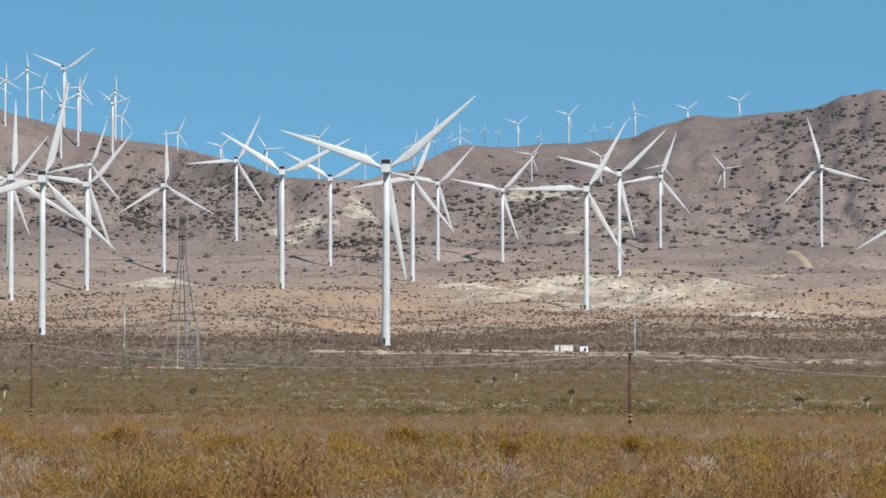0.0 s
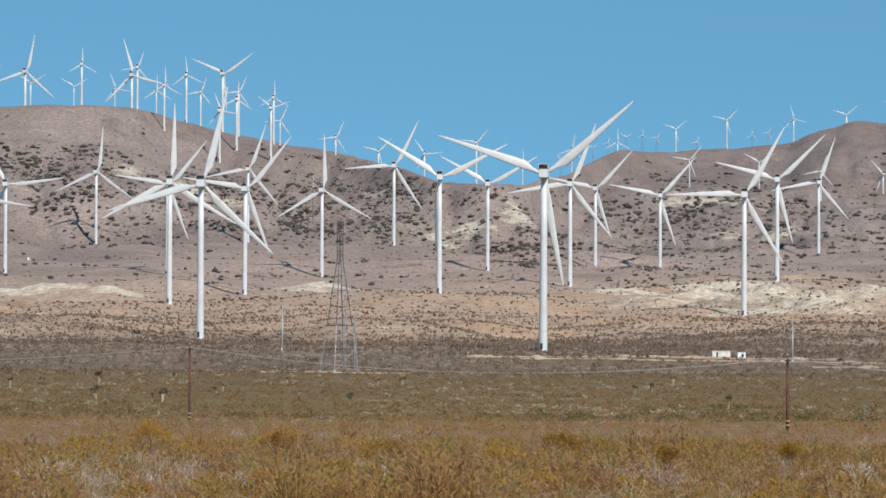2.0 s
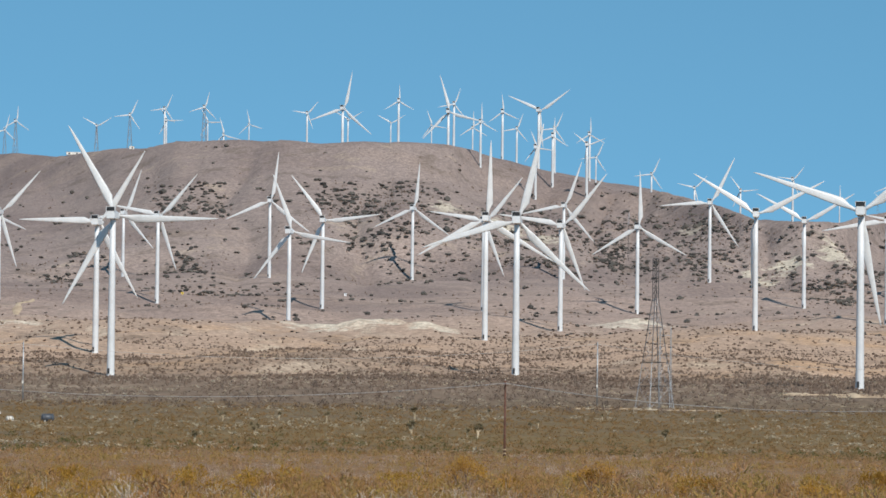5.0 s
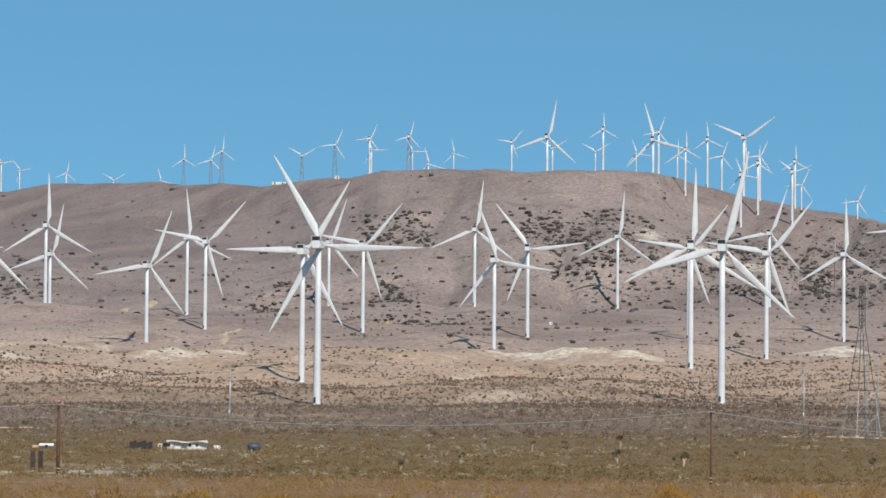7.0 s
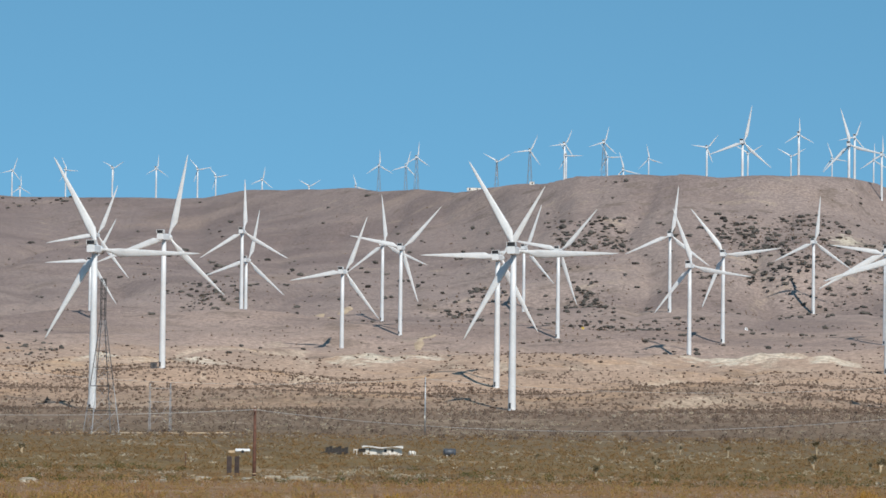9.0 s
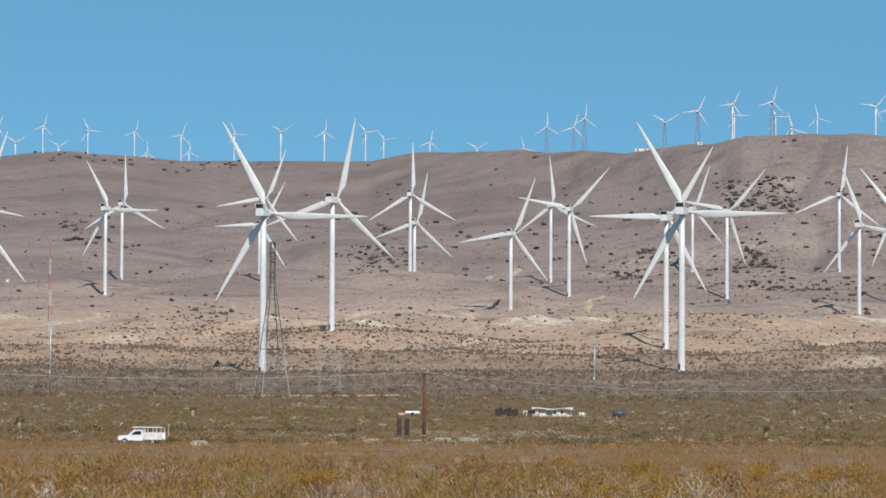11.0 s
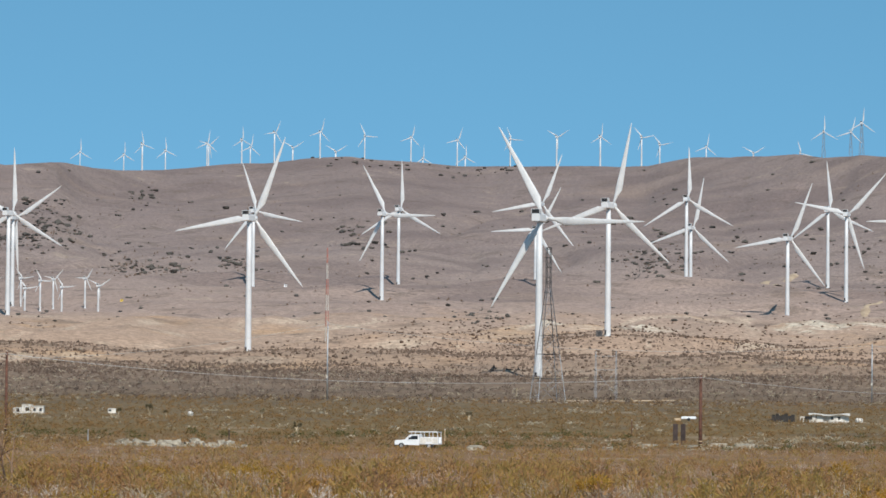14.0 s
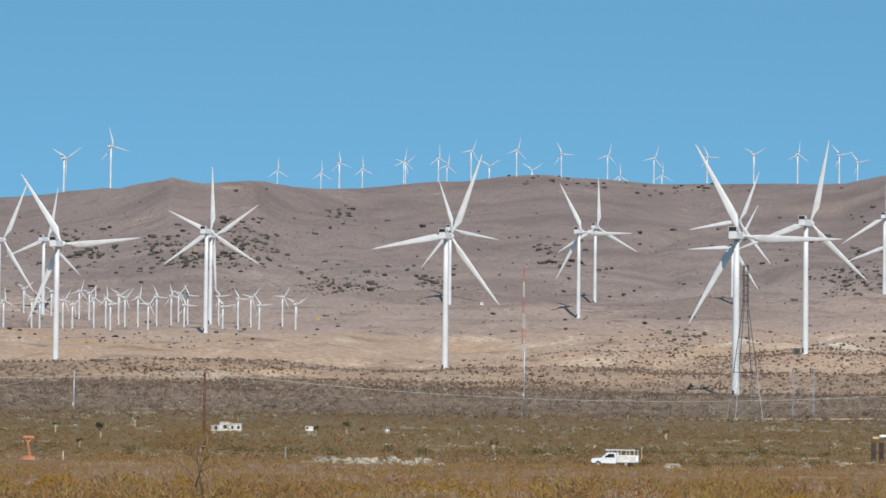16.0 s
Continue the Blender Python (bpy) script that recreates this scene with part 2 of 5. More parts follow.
PLATEAU_ROW = (
    (-1052.0, 4478.1, 273.1, 0),
    (-1002.6, 4489.4, 270.9, 0), (-981.8, 4494.0, 283.0, -10), (-965.9, 4548.6, 279.5, -5), (-898.5, 4460.4, 282.0, 10), (-916.3, 4558.8, 286.9, 50), (-868.7, 4517.2, 290.0, 0),
    (-873.9, 4597.7, 286.9, 10), (-813.4, 4425.9, 291.9, 25), (-819.4, 4577.2, 284.9, 60), (-753.8, 4385.7, 289.7, 15), (-778.0, 4635.2, 284.2, 60), (-704.2, 4393.9, 285.9, -25),
    (-667.3, 4500.8, 291.6, 15), (-672.3, 4631.5, 276.0, 0), (-614.5, 4508.3, 288.9, 20), (-622.6, 4638.4, 277.9, 0), (-555.1, 4526.1, 291.5, -25), (-501.9, 4532.3, 294.6, 60),
    (-451.9, 4537.5, 295.0, 5), (-399.2, 4482.3, 290.4, -40), (-391.2, 4633.5, 292.5, -40), (-336.9, 4637.8, 290.2, 10), (-281.8, 4641.5, 283.1, 60), (-226.8, 4644.5, 283.4, -15),
)
SADDLE_ROW = (
    (-167.6, 3896.4, 254.7, 0), (-142.8, 3947.4, 257.8, 15), (-129.1, 3857.8, 260.2, 5), (-48.6, 3699.7, 245.3, 60), (-17.3, 3600.0, 248.3, 25), (15.1, 3795.0, 269.7, 25),
    (16.9, 3795.0, 258.9, 90), (52.9, 3794.6, 272.0, 15), (58.1, 3909.6, 266.5, -30), (65.2, 3449.4, 220.9, -15), (104.7, 4138.7, 282.1, -12), (151.6, 3792.0, 267.6, 40),
    (232.0, 3787.9, 259.5, 60), (232.1, 3672.7, 272.6, 0), (271.1, 3785.3, 257.8, -20), (283.6, 3669.1, 272.7, 20), (301.2, 3667.7, 247.6, 0), (276.7, 3288.4, 224.1, 0),
    (303.1, 3378.4, 240.0, -5), (347.5, 3720.8, 251.2, 20), (320.5, 3261.3, 221.9, -20), (340.4, 3317.6, 226.0, 5), (359.6, 3488.5, 234.5, 25), (403.3, 3599.5, 244.4, 0),
    (362.7, 3256.9, 204.5, 70), (402.8, 3542.2, 213.1, 25), (190.8, 3790.2, 262.2, 60),
)
EAST_ROW = (
    (431.7, 3372.5, 187.9, 25), (482.1, 3466.6, 182.5, 45), (522.3, 3460.8, 180.3, -35), (583.9, 3552.3, 196.8, 40), (660.4, 3742.2, 188.2, 0), (868.5, 4313.4, 247.8, 0),
    (937.5, 4605.5, 272.6, 60), (956.6, 4601.6, 274.7, 0), (973.0, 4598.2, 272.0, 30), (952.9, 4397.9, 269.0, 50), (997.9, 4490.5, 260.5, 20), (908.4, 3946.8, 248.8, 45),
    (1058.8, 4270.7, 273.9, -15), (1089.8, 4159.6, 271.4, 50), (1143.9, 4145.0, 280.5, 50), (753.0, 3418.0, 175.8, 40), (812.8, 3404.3, 173.9, -60), (816.0, 3197.5, 155.0, 20),
    (892.1, 3280.9, 158.1, -40), (744.0, 3930.2, 215.0, 10),
)
FAR_EAST = ((1051.0, 4437.2, 265.0, 0), (1068.9, 4433.0, 265.0, 30), (889.1, 4472.5, 252.9, 15), (872.6, 4475.7, 251.2, 50), (835.7, 4482.8, 234.2, 80))
SMALL_FIELD_WEST = (
(-638.8, 2071.7, 55.1, 13.3), (-701.5, 2316.1, 70.8, 18.0), (-632.0, 2102.0, 56.9, 17.2), (-614.9, 2060.2, 54.3, 16.3), (-670.1, 2269.1, 67.5, 16.9), (-615.6, 2106.9, 57.1, 17.2),
    (-583.0, 2013.3, 51.5, 18.6), (-656.8, 2282.4, 68.3, 14.6), (-638.7, 2240.8, 65.5, 16.6), (-606.6, 2137.6, 58.9, 16.5), (-595.3, 2122.1, 58.0, 17.0), (-566.2, 2027.4, 52.3, 17.1),
)
SMALL_FIELD_EAST = (
    (-612.5, 2210.7, 63.5, 16.7), (-594.7, 2159.6, 60.3, 17.3), (-587.6, 2161.6, 60.3, 13.4), (-544.6, 2024.0, 52.0, 19.8), (-584.4, 2190.4, 62.1, 15.2), (-574.1, 2183.8, 61.7, 18.7),
    (-586.0, 2245.8, 65.7, 12.9), (-526.2, 2028.9, 52.3, 15.9), (-571.8, 2212.3, 63.5, 13.1), (-547.9, 2190.5, 62.0, 16.1), (-495.6, 1990.2, 50.0, 17.0), (-524.4, 2140.7, 58.9, 20.8),
    (-525.9, 2177.4, 61.2, 17.6), (-483.5, 2021.0, 51.8, 16.3), (-512.6, 2199.1, 62.5, 16.5), (-471.0, 2051.6, 53.5, 12.9),
)
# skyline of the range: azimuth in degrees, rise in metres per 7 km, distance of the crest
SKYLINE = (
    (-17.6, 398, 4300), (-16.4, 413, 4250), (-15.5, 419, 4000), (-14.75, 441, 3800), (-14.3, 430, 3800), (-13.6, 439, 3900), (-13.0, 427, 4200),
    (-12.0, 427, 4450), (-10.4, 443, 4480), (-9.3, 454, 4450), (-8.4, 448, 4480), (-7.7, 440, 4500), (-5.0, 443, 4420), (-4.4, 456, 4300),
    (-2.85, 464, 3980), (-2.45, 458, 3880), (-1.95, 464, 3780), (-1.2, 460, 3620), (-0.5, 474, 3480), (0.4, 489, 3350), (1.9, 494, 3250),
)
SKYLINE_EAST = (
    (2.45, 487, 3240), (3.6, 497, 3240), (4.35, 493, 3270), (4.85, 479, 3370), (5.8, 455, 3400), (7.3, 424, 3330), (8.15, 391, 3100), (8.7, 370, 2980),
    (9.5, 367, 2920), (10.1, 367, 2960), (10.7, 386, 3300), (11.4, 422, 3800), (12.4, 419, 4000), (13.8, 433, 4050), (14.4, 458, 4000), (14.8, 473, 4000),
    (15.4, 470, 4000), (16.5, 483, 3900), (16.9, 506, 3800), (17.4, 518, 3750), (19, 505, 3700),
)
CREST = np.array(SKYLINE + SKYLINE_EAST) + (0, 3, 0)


def calm(x, y):
    """0 on the turbines' pads and on the open ground before them, 1 elsewhere."""
    out = np.ones(np.shape(x))
    for px, py, _, _ in FRONT_ROWS + REAR_ROWS:
        near = (np.abs(x - px) < 110) & (np.abs(y - py + 70) < 260)
        if near.any():
            out[near] *= 1 - 0.92 * np.exp(-((x[near] - px) / 42) ** 2 - ((y[near] - py + 35) / 135) ** 2)
    return out


def bare_land(x, y):
    d = np.hypot(x, y) + 1e-6
    az = np.degrees(np.arctan2(x, y))
    facing = 1 - smooth(40, 85, np.abs(az))
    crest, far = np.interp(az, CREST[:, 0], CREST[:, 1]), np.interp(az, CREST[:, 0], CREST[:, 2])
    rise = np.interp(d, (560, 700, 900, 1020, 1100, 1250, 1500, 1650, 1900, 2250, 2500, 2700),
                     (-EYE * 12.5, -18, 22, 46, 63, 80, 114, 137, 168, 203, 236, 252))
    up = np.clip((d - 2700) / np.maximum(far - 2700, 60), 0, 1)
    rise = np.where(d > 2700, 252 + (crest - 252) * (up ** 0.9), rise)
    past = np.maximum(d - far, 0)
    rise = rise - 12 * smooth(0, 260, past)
    z = np.where(d < 560, 0.0, EYE + d * rise / 7000)
    still = calm(np.atleast_1d(x), np.atleast_1d(y))
    hills = smooth(1150, 1500, d) * (0.25 + 0.75 * still)
    steep = smooth(2300, 2900, d) * (1 - 0.75 * smooth(0.8, 1.0, up))
    east = smooth(3.5, 6.5, az)                  # the eastern slopes are cut by finer rills
    bend = 0.7 * ripple(x / 330, y / 420, 5) + 0.25 * ripple(x / 110, y / 160, 6)
    gully = 1 - np.abs(ripple(az * 0.50 + bend, d / 900, 11))
    z = z - steep * 9 * gully ** 2
    z = z + steep * 5 * ripple(x / 210 + 0.4 * bend, y / 320, 3) + hills * (1 - 0.7 * steep) * 1.5 * ripple(x / 75, y / 95, 4)
    low = still * smooth(1230, 1400, d) * (1 - smooth(2100, 2500, d))
    z = z + low * (3.4 * ripple(x / 62, y / 105, 14) + 2.2 * ripple(x / 30, y / 48, 16))
    wash = 1 - np.abs(ripple(x / 34 + 0.6 * ripple(x / 50, y / 70, 24), y / 120, 25))
    z = z - low * 1.8 * wash ** 3                # small washes between the foothills
    z = z + (1 - 0.6 * smooth(0.85, 1, up)) * hills * (0.8 - 0.62 * smooth(2200, 2800, d)) * ripple(x / 19, y / 25, 7)
    rill = 1 - np.abs(ripple(az * 1.6 + 1.2 * bend, d / 520, 18))
    fork = 1 - np.abs(ripple(az * 4.6 + 1.1 * ripple(x / 60, y / 100, 19), d / 300, 20))
    z = z - still * steep * ((3 + 5 * east) * rill ** 3 + (0.6 + 3.0 * east) * fork ** 3)
    banks = smooth(1270, 1300, d + 60 * ripple(x / 90, y / 200, 9)) * (1 - smooth(1330, 1480, d + 60 * ripple(x / 90, y / 200, 9)))
    z = z + still * banks * 4.0 * (0.5 + ripple(x / 120, y / 120, 21))
    for px, py, _, _ in FRONT_ROWS + REAR_ROWS:  # the slope steepens behind each levelled pad
        if math.hypot(px, py) > 1640 or px == -19.1:
            near = (np.abs(x - px + 20) < 110) & (np.abs(y - py - 62) < 110)
            z = z + np.where(near, 4.6 * np.exp(-((x - px + 20) / 40) ** 2 - ((y - py - 62) / 36) ** 2), 0)
    for px, py, wide, deep in BANKS:        # chalk mounds
        z = z + still * (1.2 + 0.06 * wide + (4.0 if wide > 40 else 0)) * (1 + 0.55 * ripple(x / 14, y / 18, 23) + 0.45 * ripple(x / 6, y / 9, 26)) * np.exp(-((x - px) / wide) ** 2 - ((y - py) / deep) ** 2)
    z = z + smooth(120, 400, d) * 0.22 * ripple(x / 22, y / 30, 15)
    return np.where(d < 560, z * 1.0, z * facing)


LOW = [r for r in PLATEAU_ROW + SADDLE_ROW + EAST_ROW if r[2] + 31 - bare_land(np.array([r[0]]), np.array([r[1]]))[0] < 22]
STANDS = np.array([r[:3] for r in FRONT_ROWS + REAR_ROWS + CREST_GIANTS + tuple(LOW) + SMALL_FIELD_WEST + SMALL_FIELD_EAST])
REACH = np.where(np.hypot(STANDS[:, 0], STANDS[:, 1]) < 2800, 55.0, 60.0)
_gap = np.hypot(STANDS[:, None, 0] - STANDS[None, :, 0], STANDS[:, None, 1] - STANDS[None, :, 1])
_pull = np.linalg.solve(np.exp(-(_gap / REACH[None, :]) ** 2) + 0.02 * np.eye(len(STANDS)), STANDS[:, 2] - bare_land(STANDS[:, 0], STANDS[:, 1]))


def ground_z(x, y):
    """Height of the land: the bare slopes, levelled so that each pad meets its turbine's foot."""
    x, y = np.asarray(x, float), np.asarray(y, float)
    z = bare_land(x, y)
    for (sx, sy, _), reach, pull in zip(STANDS, REACH, _pull):
        near = (np.abs(x - sx) < 3.2 * reach) & (np.abs(y - sy) < 3.2 * reach)
        if near.any():
            z[near] += pull * np.exp(-((x[near] - sx) ** 2 + (y[near] - sy) ** 2) / reach ** 2)
    return z


def foot(x, y):
    return float(ground_z(np.array([x]), np.array([y]))[0])


def mesh_from(name, verts, faces, mat, flat=True):
    me = bpy.data.meshes.new(name)
    verts, faces = np.asarray(verts, np.float32), np.asarray(faces, np.int32)
    k = faces.shape[1]
    me.vertices.add(len(verts))
    me.vertices.foreach_set("co", verts.ravel())
    me.loops.add(faces.size)
    me.loops.foreach_set("vertex_index", faces.ravel())
    me.polygons.add(len(faces))
    me.polygons.foreach_set("loop_start", np.arange(0, faces.size, k, dtype=np.int32))
    me.polygons.foreach_set("use_smooth", np.full(len(faces), not flat))
    me.materials.append(mat)
    me.update(calc_edges=True)
    return me


def build_ground():
    azs = np.radians(np.concatenate((np.arange(-180, -22, 4.0), np.arange(-22, -19.4, 0.5), np.arange(-19.4, 19.4, 0.075), np.arange(19.5, 22, 0.5), np.arange(22, 180, 4.0))))
    ds = np.concatenate(((3.0, 10, 25, 50, 80, 110), np.geomspace(140, 1100, 95), np.linspace(1106, 3100, 250), np.linspace(3115, 4960, 110)))
    n, k = len(azs), len(ds)
    x, y = np.outer(np.sin(azs), ds), np.outer(np.cos(azs), ds)
    z = ground_z(x.ravel(), y.ravel())
    verts = np.concatenate((np.stack((x.ravel(), y.ravel(), z), 1), [[0, 0, 0]]))
    i, j = np.meshgrid(np.arange(n), np.arange(k - 1), indexing="ij")
    a, b = i * k + j, ((i + 1) % n) * k + j
    quads = np.stack((a, a + 1, b + 1, b), -1).reshape(-1, 4)
    centre = np.array([(q * k, ((q + 1) % n) * k) for q in range(n)])
    me = bpy.data.meshes.new("ground")
    mid = np.full((n, 1), n * k)
    tris = np.concatenate((centre, mid), 1)[:, [2, 0, 1]]
    me.vertices.add(len(verts))
    me.vertices.foreach_set("co", verts.astype(np.float32).ravel())
    me.loops.add(quads.size + tris.size)
    me.loops.foreach_set("vertex_index", np.concatenate((quads.ravel(), tris.ravel())).astype(np.int32))
    me.polygons.add(len(quads) + n)
    me.polygons.foreach_set("loop_start", np.concatenate((np.arange(0, quads.size, 4), quads.size + np.arange(0, tris.size, 3))).astype(np.int32))
    me.polygons.foreach_set("use_smooth", np.ones(len(quads) + n, bool))
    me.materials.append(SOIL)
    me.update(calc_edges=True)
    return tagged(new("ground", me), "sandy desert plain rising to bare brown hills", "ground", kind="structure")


ground = build_ground()


# ---- parts ----
def part(name, bm, mat, parent, label="", smooth_faces=False):
    me = bpy.data.meshes.new(name)
    bmesh.ops.recalc_face_normals(bm, faces=bm.faces)
    for f in bm.faces:
        f.smooth = smooth_faces
    bm.to_mesh(me)
    bm.free()
    me.materials.append(mat)
    ob = new(name, me)
    ob.parent = parent
    return tagged(ob, label)


def loft(bm, rings, cap=True):
    """Skin a row of rings of points, each of the same count."""
    rows = [[bm.verts.new(p) for p in ring] for ring in rings]
    n = len(rows[0])
    for lo, hi in zip(rows, rows[1:]):
        for i in range(n):
            bm.faces.new((lo[i], lo[(i + 1) % n], hi[(i + 1) % n], hi[i]))
    if cap:
        bm.faces.new(rows[0][::-1])
        bm.faces.new(rows[-1])
    return bm


def tube(bm, a, b, ra, rb, n=8):
    """A tapered rod from a to b."""
    a, b = Vector(a), Vector(b)
    q = (b - a).to_track_quat("Z", "Y")
    ring = [Vector((math.cos(2 * math.pi * i / n), math.sin(2 * math.pi * i / n), 0)) for i in range(n)]
    return loft(bm, [[a + q @ (p * ra) for p in ring], [b + q @ (p * rb) for p in ring]])


def block(bm, lo, hi, bevel=0.0):
    """A box between two corners, its edges rounded off."""
    made = bmesh.ops.create_cube(bm, size=1)
    for v in made["verts"]:
        v.co = [l + (c + 0.5) * (h - l) for c, l, h in zip(v.co, lo, hi)]
    if bevel:
        edges = list({e for v in made["verts"] for e in v.link_edges})
        bmesh.ops.bevel(bm, geom=edges, offset=bevel, segments=2, affect="EDGES")
    return bm


def empty(name):
    ob = new(name)
    ob.empty_display_size = 0.5
    return ob


# ---- turbines ----
def blade_mesh(bm, length, chord, root, sides=10):
    rings = []
    # station along the blade, chord, blend from round root to flat blade, twist
    for s, c, flat, twist in ((0.02, 0, 0, 0), (0.07, 0, 0, 0), (0.12, 0.62, 0.5, 16), (0.20, 1.0, 1, 13), (0.30, 0.93, 1, 10), (0.45, 0.76, 1, 7), (0.62, 0.57, 1, 4), (0.78, 0.40, 1, 2), (0.90, 0.26, 1, 1), (0.965, 0.15, 1, 0), (1.0, 0.03, 1, 0)):
        half = root * (1 - flat) + 0.5 * chord * c * flat
        thick = root * (1 - flat) + max(0.10 * chord * c, 0.04) * flat
        tw = radians(twist)
        ring = []
        for i in range(sides):
            a = 2 * math.pi * i / sides
            px, py = math.cos(a) * half + 0.26 * chord * c * flat, math.sin(a) * thick
            ring.append((px * math.cos(tw) - py * math.sin(tw), px * math.sin(tw) + py * math.cos(tw), s * length))
        rings.append(ring)
    return loft(bm, rings)


def lattice_legs(thing, high, low_half, top_half):
    """Four splayed legs with crossed braces, as parts of the thing."""
    corners = [(1, 1), (-1, 1), (-1, -1), (1, -1)]
    at = lambda c, s: Vector((c[0] * (low_half + (top_half - low_half) * s), c[1] * (low_half + (top_half - low_half) * s), high * s - 0.8 * (s == 0)))
    for c in corners:
        part("tower_leg", tube(bmesh.new(), at(c, 0), at(c, 1), 0.17, 0.13, 5), LATTICE, thing, "grey steel lattice leg")
    steps = (0, 0.2, 0.37, 0.52, 0.66, 0.79, 0.9, 1)
    for k, (lo, hi) in enumerate(zip(steps, steps[1:])):
        for c, n in zip(corners, corners[1:] + corners[:1]):
            if k % 2:
                c, n = n, c
            part("brace", tube(bmesh.new(), at(c, lo), at(n, hi), 0.09, 0.09, 4), LATTICE, thing)


def turbine(name, hub_z, blade_len, base_r, top_r, nac, chord, label, open_tower=False):
    """Tower, nacelle and rotor; the rotor's axis points along +y. nac: length, width and height of the nacelle."""
    thing = empty(name)
    n = 20
    bm = bmesh.new()
    rings = []
    if open_tower:
        lattice_legs(thing, hub_z - nac[2] * 0.4, 2.0, 0.5)
    for s in (0.0, 0.02, 0.34, 0.345, 0.67, 0.675, 1.0):
        r = base_r + (top_r - base_r) * s + (0.03 if s in (0.0, 0.345, 0.675) else 0)
        rings.append([(r * math.cos(2 * math.pi * i / n), r * math.sin(2 * math.pi * i / n), -1.0 + (hub_z - nac[2] * 0.45 + 1.0) * s) for i in range(n)])
    if open_tower:
        bm.free()
    else:
        part("tower", loft(bm, rings), WHITE, thing, "tapered white steel tower", True)
        bm = bmesh.new()
        block(bm, (-base_r * 0.62, -base_r - 0.02, 0.5), (-base_r * 0.02, -base_r + 0.45, 2.3), 0.05)
        part("door", bm, VENT, thing, "dark door at the tower's foot")
    L, W, H = nac
    bm = bmesh.new()
    cross = [(-0.5, -0.42), (-0.42, -0.5), (0.42, -0.5), (0.5, -0.42), (0.5, 0.34), (0.38, 0.5), (-0.38, 0.5), (-0.5, 0.34)]
    loft(bm, [[(cx * W * k, yy, hub_z + cz * H * k) for cx, cz in cross] for yy, k in ((-L * 0.52, 0.9), (-L * 0.47, 1.0), (L * 0.28, 1.0), (L * 0.40, 0.72))])
    nacelle = part("nacelle", bm, WHITE, thing, "boxy white nacelle")
    # cooler housing on the rear of the roof: an open frame with a dark radiator in it
    bm = bmesh.new()
    lo, hi, back, front = hub_z + H * 0.48, hub_z + H * 1.02, -L * 0.52, -L * 0.30
    for sx in (-1, 1):
        block(bm, (sx * W * 0.5 - 0.09, back, lo), (sx * W * 0.5 + 0.09, front, hi), 0.03)
    block(bm, (-W * 0.5, back, hi - 0.10), (W * 0.5, front, hi + 0.08), 0.03)
    cooler = part("cooler_housing", bm, COOLER, nacelle, "pale open cooler frame")
    bm = bmesh.new()
    block(bm, (-W * 0.46, back + 0.15, lo), (W * 0.46, front - 0.1, hi - 0.12))
    for q in range(4):
        zz = lo + (hi - lo) * (0.12 + 0.2 * q)
        block(bm, (-W * 0.44, back + 0.08, zz), (W * 0.44, back + 0.2, zz + 0.08))
    part("radiator", bm, VENT, nacelle, "dark radiator grille")
    bm = bmesh.new()
    ring = lambda r, yy: [(r * math.cos(2 * math.pi * i / 14), yy, r * math.sin(2 * math.pi * i / 14)) for i in range(14)]
    hub_r = W * 0.46
    loft(bm, [ring(hub_r * k, yy) for k, yy in ((0.7, -hub_r), (1.0, -hub_r * 0.7), (1.0, hub_r * 0.6), (0.75, hub_r * 1.2), (0.3, hub_r * 1.6), (0.05, hub_r * 1.7))])
    rotor = part("rotor", bm, WHITE, thing, "white hub with three blades", True)
    rotor.location = (0, L * 0.40 + hub_r, hub_z)
    for q in range(3):
        bm = blade_mesh(bmesh.new(), blade_len, chord, hub_r * 0.42)
        b = part("blade", bm, BLADE, rotor, "", True)
        b.rotation_euler = (0, radians(120 * q), 0)
    return tagged(thing, label, "wind turbine")


WIND = -15.0      # the rotors face the wind, away from the road


def plant_turbines(make, rows, group, rng, fit_hub=0.0, rotor_size=1.0, fresh=True):
    """Copies of one turbine. fit_hub: its hub height, where towers of several heights keep the hubs in line; the rotors keep their size."""
    for k, (x, y, z, turn) in enumerate(rows):
        at = pose(x, y, foot(x, y), 0, 0, WIND + rng.uniform(-5, 5))
        grow = 1.0
        if fit_hub:
            grow = min(1.45, max(0.7, (z + 31 - foot(x, y)) / fit_hub))
            at = at @ Matrix.Scale(grow, 4)
        if k == 0 and fresh:
            thing = make
            thing.matrix_basis = at
        else:
            thing = copy_thing(make, at @ Matrix.Diagonal((*(1 / q for q in make.scale), 1)))
        tagged(thing, group=group)
        for c in thing.children:
            if c.name.split(".")[0] == "rotor":
                c.rotation_euler = (0, radians(turn), 0)
                c.scale = (rotor_size / grow,) * 3


rng = random.Random(5)
giant = turbine("wind_turbine", 50.0, 32.6, 1.22, 0.86, (7.6, 2.7, 2.5), 2.7, "tall white three-bladed wind turbine on the desert slope")
plant_turbines(giant, FRONT_ROWS + REAR_ROWS, "large turbines below the hills", rng)
plant_turbines(giant, CREST_GIANTS[3:], "large turbines behind the western crest", rng, rotor_size=0.73, fresh=False)
crest_giant = turbine("wind_turbine", 57.0, 33.8, 1.4, 0.98, (8.6, 3.0, 2.8), 2.9, "tallest white wind turbine behind the hill crest")
plant_turbines(crest_giant, CREST_GIANTS[:3], "large turbines on the crest", rng)
lesser = turbine("wind_turbine", 30.0, 16.2, 0.85, 0.6, (4.2, 1.6, 1.7), 1.4, "white wind turbine standing along the ridge crest")
